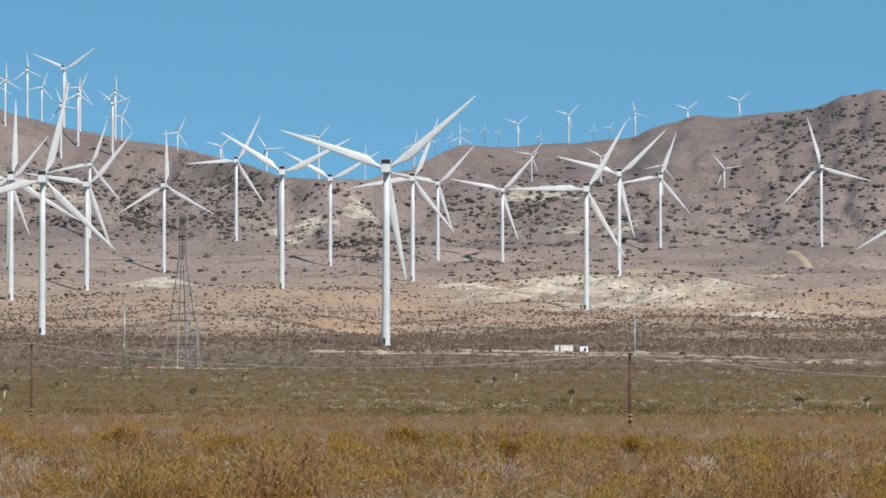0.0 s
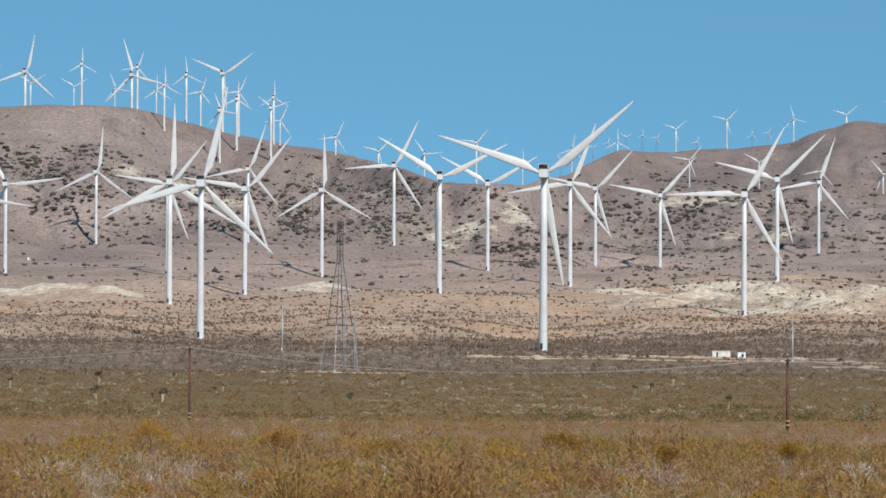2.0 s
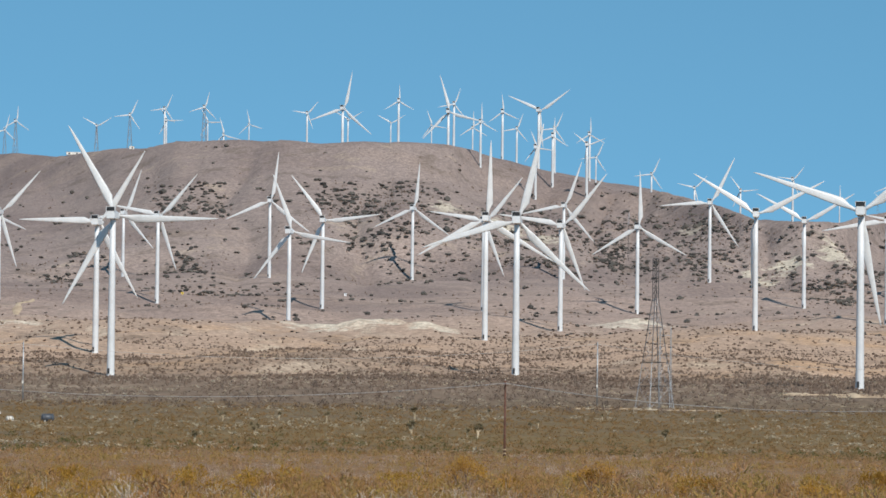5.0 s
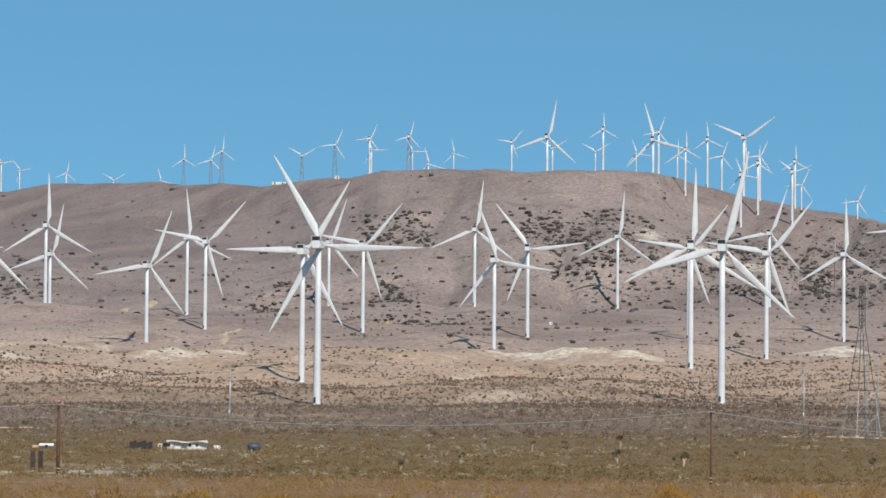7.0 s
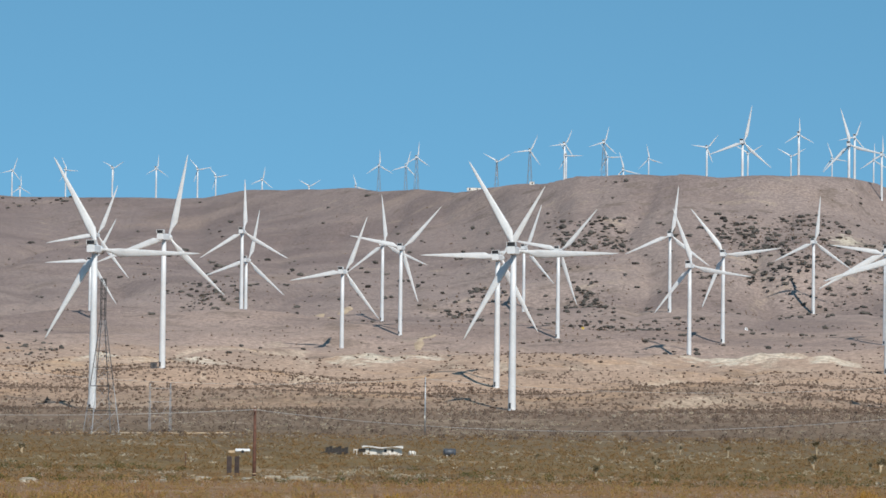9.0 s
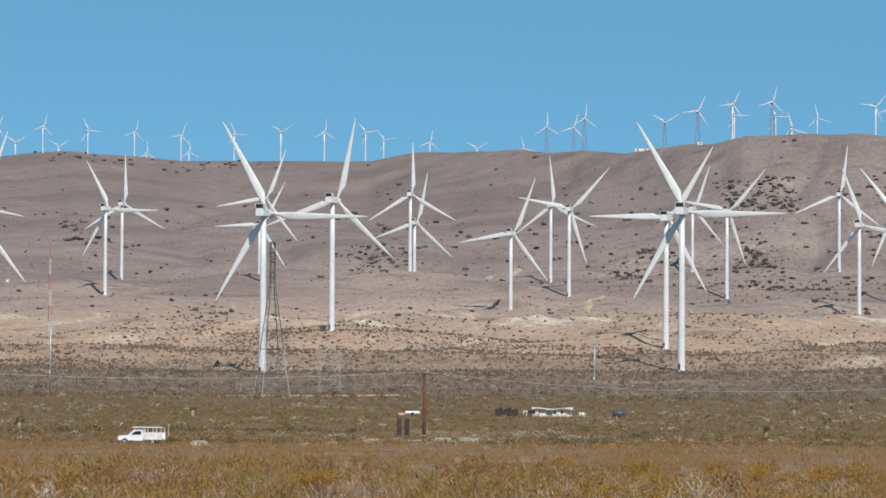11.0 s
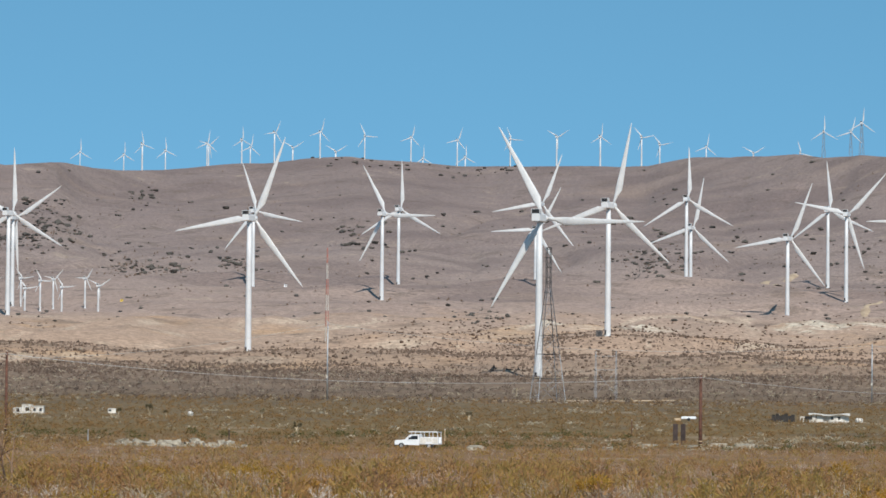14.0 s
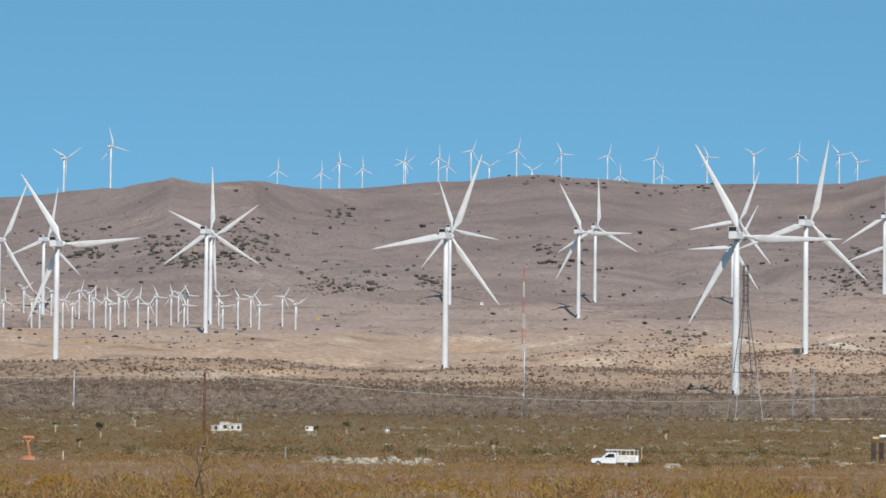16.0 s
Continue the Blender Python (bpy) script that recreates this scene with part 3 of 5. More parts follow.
plant_turbines(lesser, PLATEAU_ROW + SADDLE_ROW[5:7] + SADDLE_ROW[8:] + EAST_ROW[:6] + EAST_ROW[9:10] + EAST_ROW[11:], "smaller turbines on the ridge", rng, 30.0)
braced = turbine("wind_turbine", 30.0, 16.2, 0.85, 0.6, (4.2, 1.6, 1.7), 1.4, "white-bladed wind turbine on a grey lattice tower", True)
plant_turbines(braced, SADDLE_ROW[:5] + SADDLE_ROW[7:8], "lattice turbines on the ridge", rng, 30.0)
plant_turbines(braced, EAST_ROW[6:9] + EAST_ROW[10:11] + FAR_EAST, "small lattice turbines on the far ridge", rng, 30.0, 0.52, False)
tiny = turbine("wind_turbine", 17.0, 7.6, 0.62, 0.42, (2.8, 1.2, 1.2), 0.85, "small old white wind turbine in a dense field")
plant_turbines(tiny, [(x, y, z, rng.uniform(0, 120)) for x, y, z, h in SMALL_FIELD_WEST + SMALL_FIELD_EAST], "old small turbines", rng)


# ---- desert plants ----
RABBITBRUSH = plant_material("rabbitbrush", ((0.30, (0.36, 0.205, 0.108)), (0.42, (0.46, 0.262, 0.122)), (0.52, (0.475, 0.288, 0.106)), (0.60, (0.41, 0.288, 0.088)), (0.72, (0.48, 0.335, 0.20))), 4.5, 0.52, 1.2)
DRY_TWIGS = plant_material("dry_twigs", ((0.3, (0.30, 0.180, 0.110)), (0.48, (0.45, 0.305, 0.205)), (0.66, (0.66, 0.52, 0.41))), 3.0, 0.45, 1.0)
CREOSOTE = plant_material("creosote", ((0.3, (0.25, 0.155, 0.066)), (0.5, (0.33, 0.20, 0.088)), (0.7, (0.39, 0.23, 0.108))), 14.0)
GOLDEN = plant_material("golden_rabbitbrush", ((0.3, (0.33, 0.175, 0.048)), (0.5, (0.46, 0.255, 0.05)), (0.7, (0.42, 0.275, 0.06))), 3.0, 0.42, 1.6)
ROAD_GREEN = plant_material("roadside_green", ((0.3, (0.085, 0.095, 0.035)), (0.5, (0.12, 0.125, 0.045)), (0.7, (0.18, 0.15, 0.06))), 9.0)
SAGE = plant_material("slope_scrub", ((0.3, (0.15, 0.108, 0.085)), (0.5, (0.225, 0.163, 0.125)), (0.7, (0.315, 0.232, 0.175))), 25.0, 0.42)
# dark shrub tones lifted a little: distance haze put into their colour
JUNIPER = plant_material("hill_scrub", ((0.3, (0.088, 0.083, 0.077)), (0.5, (0.13, 0.119, 0.106)), (0.7, (0.185, 0.165, 0.142))), 40.0, 0.3)
STRAW = plant_material("bleached_grass", ((0.3, (0.42, 0.34, 0.22)), (0.5, (0.58, 0.49, 0.35)), (0.7, (0.70, 0.62, 0.48))), 12.0)

gen = np.random.default_rng(12)


def twig_bush(leaves, twigs, leaf, seed):
    """One low dome of loose leaf blades and bare twigs, one metre across; triangles, three points each."""
    g = np.random.default_rng(seed)
    tris = []
    for _ in range(leaves):
        a, up = g.uniform(0, 2 * np.pi), g.uniform(0.05, 1.0)
        r = 0.5 * np.sqrt(1 - (up * 0.92) ** 2) * g.uniform(0.45, 1.08)
        c = np.array((r * np.cos(a), r * np.sin(a), up * 0.8 * g.uniform(0.75, 1.1)))
        out = np.array((np.cos(a), np.sin(a), 1.3)) + g.normal(0, 0.45, 3)
        out /= np.linalg.norm(out)
        side = np.cross(out, g.normal(0, 1, 3))
        side /= np.linalg.norm(side) + 1e-9
        ln, wd = leaf * g.uniform(0.8, 2.0), leaf * g.uniform(0.18, 0.40)
        tris += [c - side * wd, c + side * wd, c + out * ln]
    for _ in range(twigs):
        a, lean = g.uniform(0, 2 * np.pi), g.uniform(0.25, 1.15)
        tip = np.array((0.62 * lean * np.cos(a), 0.62 * lean * np.sin(a), g.uniform(0.65, 1.1) * (1.1 - 0.5 * lean)))
        knee = tip * (0.55, 0.55, 0.4) + g.normal(0, 0.05, 3)
        w = np.array((-np.sin(a), np.cos(a), 0)) * 0.016
        tris += [-w, w, knee, knee - w, knee + w, tip]
    return np.array(tris)


ICO = bmesh.new()
bmesh.ops.create_icosphere(ICO, subdivisions=1, radius=0.5)
ICO_V = np.array([v.co[:] for v in ICO.verts])
ICO_F = np.array([[v.index for v in f.verts] for f in ICO.faces])
ICO.free()


def clump(lobes, seed):
    """A knotty shrub of a few uneven lobes, one metre across."""
    g = np.random.default_rng(seed)
    tris = []
    for k in range(lobes):
        v = ICO_V * g.uniform(0.55, 1.3, (len(ICO_V), 1)) * (1, 1, g.uniform(0.6, 0.95)) * (0.75 if lobes > 1 else 1)
        shift = g.uniform(-0.34, 0.34, 3) * (1, 1, 0.2) if lobes > 1 else 0
        v = v + shift + (0, 0, 0.24)
        tris.append(v[ICO_F].reshape(-1, 3))
    return np.concatenate(tris)


def scatter(name, shapes, x, y, size, mat, label, category, squash=1.0, sink=0.05):
    """Many plants of one kind as a single sheet of geometry."""
    z = ground_z(x, y)
    turn, pick = gen.uniform(0, 2 * np.pi, len(x)), gen.integers(0, len(shapes), len(x))
    out = []
    for k, tri in enumerate(shapes):
        m = pick == k
        if not m.any():
            continue
        c, s = np.cos(turn[m])[:, None], np.sin(turn[m])[:, None]
        sz = size[m][:, None]
        tall = sz * squash * gen.uniform(0.75, 1.25, (m.sum(), 1))
        px = (tri[:, 0] * c - tri[:, 1] * s) * sz + x[m][:, None]
        py = (tri[:, 0] * s + tri[:, 1] * c) * sz + y[m][:, None]
        pz = tri[:, 2] * tall + z[m][:, None] - sink
        out.append(np.stack((px, py, pz), -1).reshape(-1, 3))
    verts = np.concatenate(out)
    faces = np.arange(len(verts)).reshape(-1, 3)
    return tagged(new(name, mesh_from(name, verts, faces, mat)), label, category, kind="stuff")


def strewn(n, near, far, spread=18.6, power=2.0):
    """Places on a sector of the plain, evenly by area."""
    d = (gen.uniform(near ** power, far ** power, n)) ** (1 / power)
    a = np.radians(gen.uniform(-spread, spread, n))
    return d * np.sin(a), d * np.cos(a)


def keep(mask, *arrays):
    return [a[mask] for a in arrays]


fine_bush = [twig_bush(140, 14, 0.085, s) for s in range(6)]
fine_twigs = [twig_bush(44, 34, 0.07, 20 + s) for s in range(5)]
mid_bush = [twig_bush(66, 8, 0.10, 35 + s) for s in range(5)]
mid_twigs = [twig_bush(30, 14, 0.07, 45 + s) for s in range(4)]
loose_bush = [twig_bush(26, 3, 0.16, 40 + s) for s in range(5)]
loose_twigs = [twig_bush(14, 6, 0.12, 50 + s) for s in range(4)]
far_bush = [twig_bush(13, 2, 0.30, 60 + s) for s in range(5)]
shrubs = [clump(1, 70 + s) for s in range(6)]
knots = [clump(2, 80 + s) for s in range(6)]
mound_bush = [twig_bush(230, 20, 0.075, 100 + s) for s in range(4)]
PEBBLE_F = np.array(((0, 2, 4), (2, 1, 4), (1, 3, 4), (3, 0, 4)))
low_shrubs = []
for _ in range(8):
    v = np.array(((0.5, 0, 0), (-0.5, 0, 0), (0, 0.5, 0), (0, -0.5, 0), (0, 0, 0.75))) * gen.uniform(0.7, 1.3, (5, 1)) + gen.normal(0, 0.08, (5, 3))
    low_shrubs.append(v[PEBBLE_F].reshape(-1, 3))


def snag(stems, seed):
    """Arching bare stems that fork once, as thin ribbons; one metre across."""
    g = np.random.default_rng(seed)
    tris = []
    for _ in range(stems):
        a, bend = g.uniform(0, 2 * np.pi), g.uniform(0.2, 1.0)
        p = g.normal(0, 0.12, 3) * (1, 1, 0)
        way = np.array((0.5 * np.cos(a), 0.5 * np.sin(a), 1.0))
        for k in range(5):
            side = g.normal(0, 1, 3)
            side = np.cross(way, side) / (np.linalg.norm(np.cross(way, side)) + 1e-9) * 0.011 * (1 - 0.15 * k)
            q = p + way / np.linalg.norm(way) * g.uniform(0.14, 0.24)
            tris += [p - side, p + side, q + side, p - side, q + side, q - side]
            if k == 2:
                tris += [q - side, q + side, q + way * 0.25 + g.normal(0, 0.1, 3)]
            p = q
            way = way + np.array((bend * np.cos(a), bend * np.sin(a), -0.55 * bend)) * 0.5 + g.normal(0, 0.28, 3)
    return np.array(tris)


snags = [snag(13, 120 + s) for s in range(5)]

# rabbitbrush and bleached twigs in front of the road
x, y = strewn(3600, 138, 240)
patch = ripple(x / 5, y / 9, 31)
m = patch + gen.normal(0, 0.2, len(x)) > -0.12
big = gen.uniform(0.6, 1.0, len(x)) ** 2 * (1.35 + 0.7 * ripple(x / 7, y / 11, 30))
scatter("rabbitbrush", fine_bush, x[m], y[m], 0.5 + 1.2 * big[m], RABBITBRUSH, "ochre and yellow-green rabbitbrush covering the near plain", "brush", 0.85)
scatter("dry_scrub", fine_twigs, x[~m], y[~m], 0.6 + big[~m], DRY_TWIGS, "bleached grey dry twiggy scrub among rabbitbrush", "dry scrub", 0.6)
for count, near, far, bush, twig in ((4600, 232, 350, mid_bush, mid_twigs), (9800, 340, 600, loose_bush, loose_twigs)):
    x, y = strewn(count, near, far)
    gone = gen.uniform(0, 1, len(x)) < smooth(470, 600, np.hypot(x, y) + 40 * ripple(x / 25, y / 40, 29))
    x, y = x[~gone], y[~gone]
    m = ripple(x / 7, y / 17, 32) + gen.normal(0, 0.4, len(x)) > -0.3
    size = gen.uniform(0.6, 1.2, len(x)) + 0.35 * ripple(x / 9, y / 18, 27)
    scatter("rabbitbrush", bush, x[m], y[m], size[m], RABBITBRUSH, "russet rabbitbrush stretching towards the road", "brush", 0.75)
    scatter("dry_scrub", twig, x[~m], y[~m], size[~m], DRY_TWIGS, "dry brown twigs on the plain", "dry scrub", 0.75)

x, y = strewn(760, 142, 280)
m = ripple(x / 10, y / 18, 26) > -0.2
scatter("rabbitbrush", mound_bush, x[m], y[m], gen.uniform(1.2, 2.3, m.sum()), GOLDEN, "rounded golden rabbitbrush mounds on the near plain", "brush", 0.62)
x, y = strewn(900, 140, 215)
m = ripple(x / 6, y / 10, 31) + gen.normal(0, 0.35, len(x)) < 0.1
scatter("bare_twigs", snags, x[m], y[m], gen.uniform(0.9, 1.7, m.sum()), STRAW, "pale arching bare stems among the brush", "dry scrub", 0.95)

# greener growth along the road, then olive creosote on the rising plain
x, y = strewn(2400, 520, 650)
m = ripple(x / 22, y / 30, 33) + gen.normal(0, 0.3, len(x)) > 0.12
scatter("roadside_brush", loose_bush, x[m], y[m], gen.uniform(0.9, 1.9, m.sum()), ROAD_GREEN, "green roadside bushes", "brush", 0.6)
x, y = strewn(5200, 505, 640)
m = ripple(x / 9, y / 16, 46) + 0.5 * ripple(x / 40, y / 60, 47) + gen.normal(0, 0.08, len(x)) > 0.85
scatter("bleached_grass", far_bush, x[m], y[m], gen.uniform(0.7, 1.7, m.sum()), STRAW, "bleached low tufts beside the road", "grass", 0.35)
x, y = strewn(24000, 470, 930)
m = gen.uniform(0, 1, len(x)) < smooth(470, 580, np.hypot(x, y))
scatter("creosote", far_bush, x[m], y[m], gen.uniform(0.5, 1.15, m.sum()), CREOSOTE, "olive creosote bushes on the desert plain", "brush", 0.62)
x, y = strewn(13500, 880, 1380)
m = gen.uniform(0, 1, len(x)) > smooth(1120, 1380, np.hypot(x, y) + 80 * ripple(x / 60, y / 60, 28))
scatter("creosote", far_bush, x[m], y[m], gen.uniform(0.8, 1.7, m.sum()), SAGE, "dark grey-brown scrub below the foothills", "brush", 0.7)
x, y = strewn(6500, 560, 1330)
m = ripple(x / 40, y / 26, 34) + gen.normal(0, 0.25, len(x)) > 0.15
scatter("bleached_grass", far_bush, x[m], y[m], gen.uniform(0.8, 2.0, m.sum()), STRAW, "pale bleached tufts of dry grass", "grass", 0.4)
x, y = strewn(9000, 880, 1270)
m = ripple(x / 24, y / 9, 44) + gen.normal(0, 0.12, len(x)) > 0.5
scatter("bleached_grass", far_bush, x[m], y[m], gen.uniform(0.7, 1.7, m.sum()), STRAW, "pale broken streaks of dry grass below the foothills", "grass", 0.4)

# scrub on the foothills and the hills behind
x, y = strewn(17000, 1190, 2050)
az, dist = np.degrees(np.arctan2(x, y)), np.hypot(x, y)
sparse = smooth(8.3, 9.8, -az) * smooth(1440, 1520, dist)
m = ripple(x / 60, y / 110, 35) + gen.normal(0, 0.45, len(x)) - 1.1 * sparse - 0.5 * smooth(1650, 1950, dist) > -0.25
scatter("slope_scrub", shrubs, x[m], y[m], gen.uniform(0.7, 1.7, m.sum()), SAGE, "small dark shrubs dotted over tan foothills", "scrub", 0.8)
x, y = strewn(60000, 1180, 1720)
az, dist = np.degrees(np.arctan2(x, y)), np.hypot(x, y)
m = ripple(x / 45, y / 70, 39) * 0.6 + gen.normal(0, 0.5, len(x)) - 1.0 * smooth(8.3, 9.8, -az) * smooth(1440, 1520, dist) - 0.8 * smooth(1480, 1720, dist) > -0.15
scatter("slope_scrub", low_shrubs, x[m], y[m], gen.uniform(0.5, 1.35, m.sum()), SAGE, "fine speckle of low shrubs on the foothills", "scrub", 0.8)
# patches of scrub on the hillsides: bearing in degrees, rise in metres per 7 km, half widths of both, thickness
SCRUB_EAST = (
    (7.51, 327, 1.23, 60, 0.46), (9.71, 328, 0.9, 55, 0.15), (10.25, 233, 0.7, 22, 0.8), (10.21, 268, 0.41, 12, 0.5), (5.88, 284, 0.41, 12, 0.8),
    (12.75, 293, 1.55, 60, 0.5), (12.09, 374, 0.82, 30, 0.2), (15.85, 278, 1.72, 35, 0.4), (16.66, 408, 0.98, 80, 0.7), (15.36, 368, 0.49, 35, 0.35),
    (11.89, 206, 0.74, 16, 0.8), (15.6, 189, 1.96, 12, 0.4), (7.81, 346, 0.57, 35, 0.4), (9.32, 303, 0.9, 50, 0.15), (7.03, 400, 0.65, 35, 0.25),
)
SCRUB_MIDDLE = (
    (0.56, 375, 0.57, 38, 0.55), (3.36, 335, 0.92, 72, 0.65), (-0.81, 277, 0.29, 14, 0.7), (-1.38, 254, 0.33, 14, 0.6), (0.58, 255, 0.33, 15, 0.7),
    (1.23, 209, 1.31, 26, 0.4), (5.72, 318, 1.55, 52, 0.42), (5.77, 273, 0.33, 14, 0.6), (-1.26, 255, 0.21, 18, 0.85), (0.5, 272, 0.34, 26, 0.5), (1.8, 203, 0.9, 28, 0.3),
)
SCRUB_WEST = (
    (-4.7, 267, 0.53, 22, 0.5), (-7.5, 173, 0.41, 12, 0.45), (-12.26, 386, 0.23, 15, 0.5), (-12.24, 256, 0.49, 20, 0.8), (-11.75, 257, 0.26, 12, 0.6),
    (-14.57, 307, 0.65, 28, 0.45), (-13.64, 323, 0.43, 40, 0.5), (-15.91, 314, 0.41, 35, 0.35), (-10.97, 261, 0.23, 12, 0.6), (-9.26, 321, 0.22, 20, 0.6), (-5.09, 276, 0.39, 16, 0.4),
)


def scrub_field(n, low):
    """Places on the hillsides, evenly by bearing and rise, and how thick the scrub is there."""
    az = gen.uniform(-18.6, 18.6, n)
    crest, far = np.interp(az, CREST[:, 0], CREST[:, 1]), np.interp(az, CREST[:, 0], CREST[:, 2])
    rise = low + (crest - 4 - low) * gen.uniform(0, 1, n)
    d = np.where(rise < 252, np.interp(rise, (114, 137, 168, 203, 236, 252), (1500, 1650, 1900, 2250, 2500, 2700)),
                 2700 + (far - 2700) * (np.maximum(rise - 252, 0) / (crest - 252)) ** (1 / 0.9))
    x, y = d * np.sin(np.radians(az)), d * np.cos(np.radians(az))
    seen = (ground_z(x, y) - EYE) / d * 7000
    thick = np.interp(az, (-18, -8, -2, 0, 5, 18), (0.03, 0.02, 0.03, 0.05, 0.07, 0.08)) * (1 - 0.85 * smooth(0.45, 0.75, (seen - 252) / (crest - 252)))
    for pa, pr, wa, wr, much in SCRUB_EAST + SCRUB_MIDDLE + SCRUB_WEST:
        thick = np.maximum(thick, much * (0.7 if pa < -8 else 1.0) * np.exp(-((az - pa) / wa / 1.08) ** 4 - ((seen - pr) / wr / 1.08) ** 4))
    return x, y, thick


x, y = strewn(30000, 1060, 1440)
az = np.degrees(np.arctan2(x, y))
m = gen.uniform(0, 1, len(x)) < (0.25 + 0.75 * smooth(8.0, 10.5, az)) * (1 - smooth(1250, 1440, np.hypot(x, y) + 60 * ripple(x / 50, y / 60, 48)))
scatter("slope_scrub", low_shrubs, x[m], y[m], gen.uniform(0.7, 1.6, m.sum()), SAGE, "dense low grey-brown scrub at the foot of the hills", "scrub", 0.8)
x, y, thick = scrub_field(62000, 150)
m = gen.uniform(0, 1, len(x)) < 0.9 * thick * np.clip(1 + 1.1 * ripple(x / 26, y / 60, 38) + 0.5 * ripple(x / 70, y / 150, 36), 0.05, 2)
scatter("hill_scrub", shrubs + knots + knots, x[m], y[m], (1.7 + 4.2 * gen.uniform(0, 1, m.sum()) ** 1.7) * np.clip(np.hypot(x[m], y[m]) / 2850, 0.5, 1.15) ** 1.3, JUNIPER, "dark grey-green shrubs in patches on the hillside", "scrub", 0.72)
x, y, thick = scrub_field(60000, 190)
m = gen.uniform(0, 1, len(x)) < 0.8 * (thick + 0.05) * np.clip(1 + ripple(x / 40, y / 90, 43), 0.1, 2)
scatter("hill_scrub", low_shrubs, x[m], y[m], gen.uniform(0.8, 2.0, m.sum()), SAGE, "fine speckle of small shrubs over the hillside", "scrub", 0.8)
x, y = strewn(420, 4330, 4475)
az = np.degrees(np.arctan2(x, y))
m = (az > -10) & (az < -6.3)
scatter("hill_scrub", knots, x[m], y[m], gen.uniform(3, 8, m.sum()), JUNIPER, "dark scrub along the plateau rim", "scrub", 0.6)


def spread_leaf(bm, at, out, length, width):
    out = Vector(out).normalized()
    side = out.cross(Vector((0.3, 0.5, 0.9))).normalized() * width
    a, b, c = bm.verts.new(Vector(at) - side), bm.verts.new(Vector(at) + side), bm.verts.new(Vector(at) + out * length)
    bm.faces.new((a, b, c))


BARK = surface("shaggy_bark", (0.40, 0.31, 0.20), (0.58, 0.47, 0.32), 3.0, 0.95, 0.0, 0.03)
SPIKES = plant_material("yucca_spikes", ((0.3, (0.17, 0.135, 0.075)), (0.5, (0.27, 0.215, 0.125)), (0.7, (0.42, 0.345, 0.22))), 3.0, 0.4)


def joshua_tree(seed):
    """A forked trunk with balls of stiff spikes; two metres high."""
    g = random.Random(seed)
    tree = empty("joshua_tree")
    bm = bmesh.new()
    tube(bm, (0, 0, -0.2), (0, 0, 0.8), 0.12, 0.10, 7)
    tips = []
    for k in range(g.randint(2, 4)):
        a = g.uniform(0, 6.28)
        r, h = g.uniform(0.2, 0.55), g.uniform(1.15, 1.6)
        knee, tip = Vector((0.6 * r * math.cos(a), 0.6 * r * math.sin(a), 1.0)), Vector((r * math.cos(a), r * math.sin(a), h))
        tube(bm, (0, 0, 0.72), knee, 0.11, 0.09, 6)
        tube(bm, knee, tip, 0.09, 0.07, 6)
        tips.append(tip)
    part("trunk", bm, BARK, tree, "shaggy brown forked trunk")
    bm = bmesh.new()
    for tip in tips:
        for _ in range(90):
            out = Vector((g.gauss(0, 1), g.gauss(0, 1), g.gauss(0.35, 0.9))).normalized()
            spread_leaf(bm, tip + out * 0.08, out, g.uniform(0.28, 0.52), 0.055)
    tagged(part("crown", bm, SPIKES, tree, "olive-straw spiky leaf rosettes"), kind="stuff")
    return tagged(tree, "small joshua tree with spiky rosettes on the plain", "joshua tree", "joshua trees")


JOSHUA_TREES = (
    (7.9, 612.8, 1.9), (18.4, 662.6, 2.3), (45.8, 681.6, 2.1), (53.2, 651.7, 1.9), (56.4, 667.5, 2.3), (85.8, 649.6, 1.9),
    (40.1, 736.1, 2.1), (26.7, 787.7, 1.8), (36.0, 782.6, 2.0), (15.2, 796.6, 1.8), (69.3, 707.5, 1.8), (90.9, 783.3, 1.8),
    (117.1, 802.7, 1.9), (-1.6, 707.8, 1.8), (73.2, 842.7, 1.7), (54.0, 791.1, 2.9), (46.7, 696.2, 2.0), (53.0, 648.7, 2.0),
    (55.0, 652.6, 2.4), (72.7, 729.3, 1.5), (87.1, 659.5, 2.1), (111.1, 797.4, 1.6), (114.6, 787.9, 2.3), (140.0, 606.5, 2.7),
    (149.0, 722.4, 1.9), (157.4, 746.9, 2.2), (174.2, 805.6, 2.4),
)
JOSHUA_TREES_WEST = (
    (213.9, 844.0, 1.7), (165.2, 565.1, 2.2), (178.4, 574.0, 2.2), (163.7, 521.1, 1.7), (-164.7, 764.0, 1.8), (-133.7, 717.9, 1.9),
    (-109.4, 617.1, 2.3), (-97.5, 734.1, 1.9), (-125.8, 883.6, 1.8), (-187.5, 666.3, 3.0), (-205.5, 755.0, 2.9), (-207.1, 705.2, 2.5),
    (-200.1, 818.3, 1.9), (-156.7, 726.7, 2.5), (-107.3, 606.0, 2.3), (-94.6, 713.7, 1.9), (-151.9, 719.2, 1.5), (-161.7, 722.5, 1.9),
    (-171.9, 598.8, 1.6), (18.2, 649.6, 2.2), (45.4, 672.5, 2.5), (7.7, 607.1, 1.9), (15.4, 779.5, 2.0), (42.0, 778.0, 2.4),
)
kinds = [joshua_tree(s) for s in range(4)]
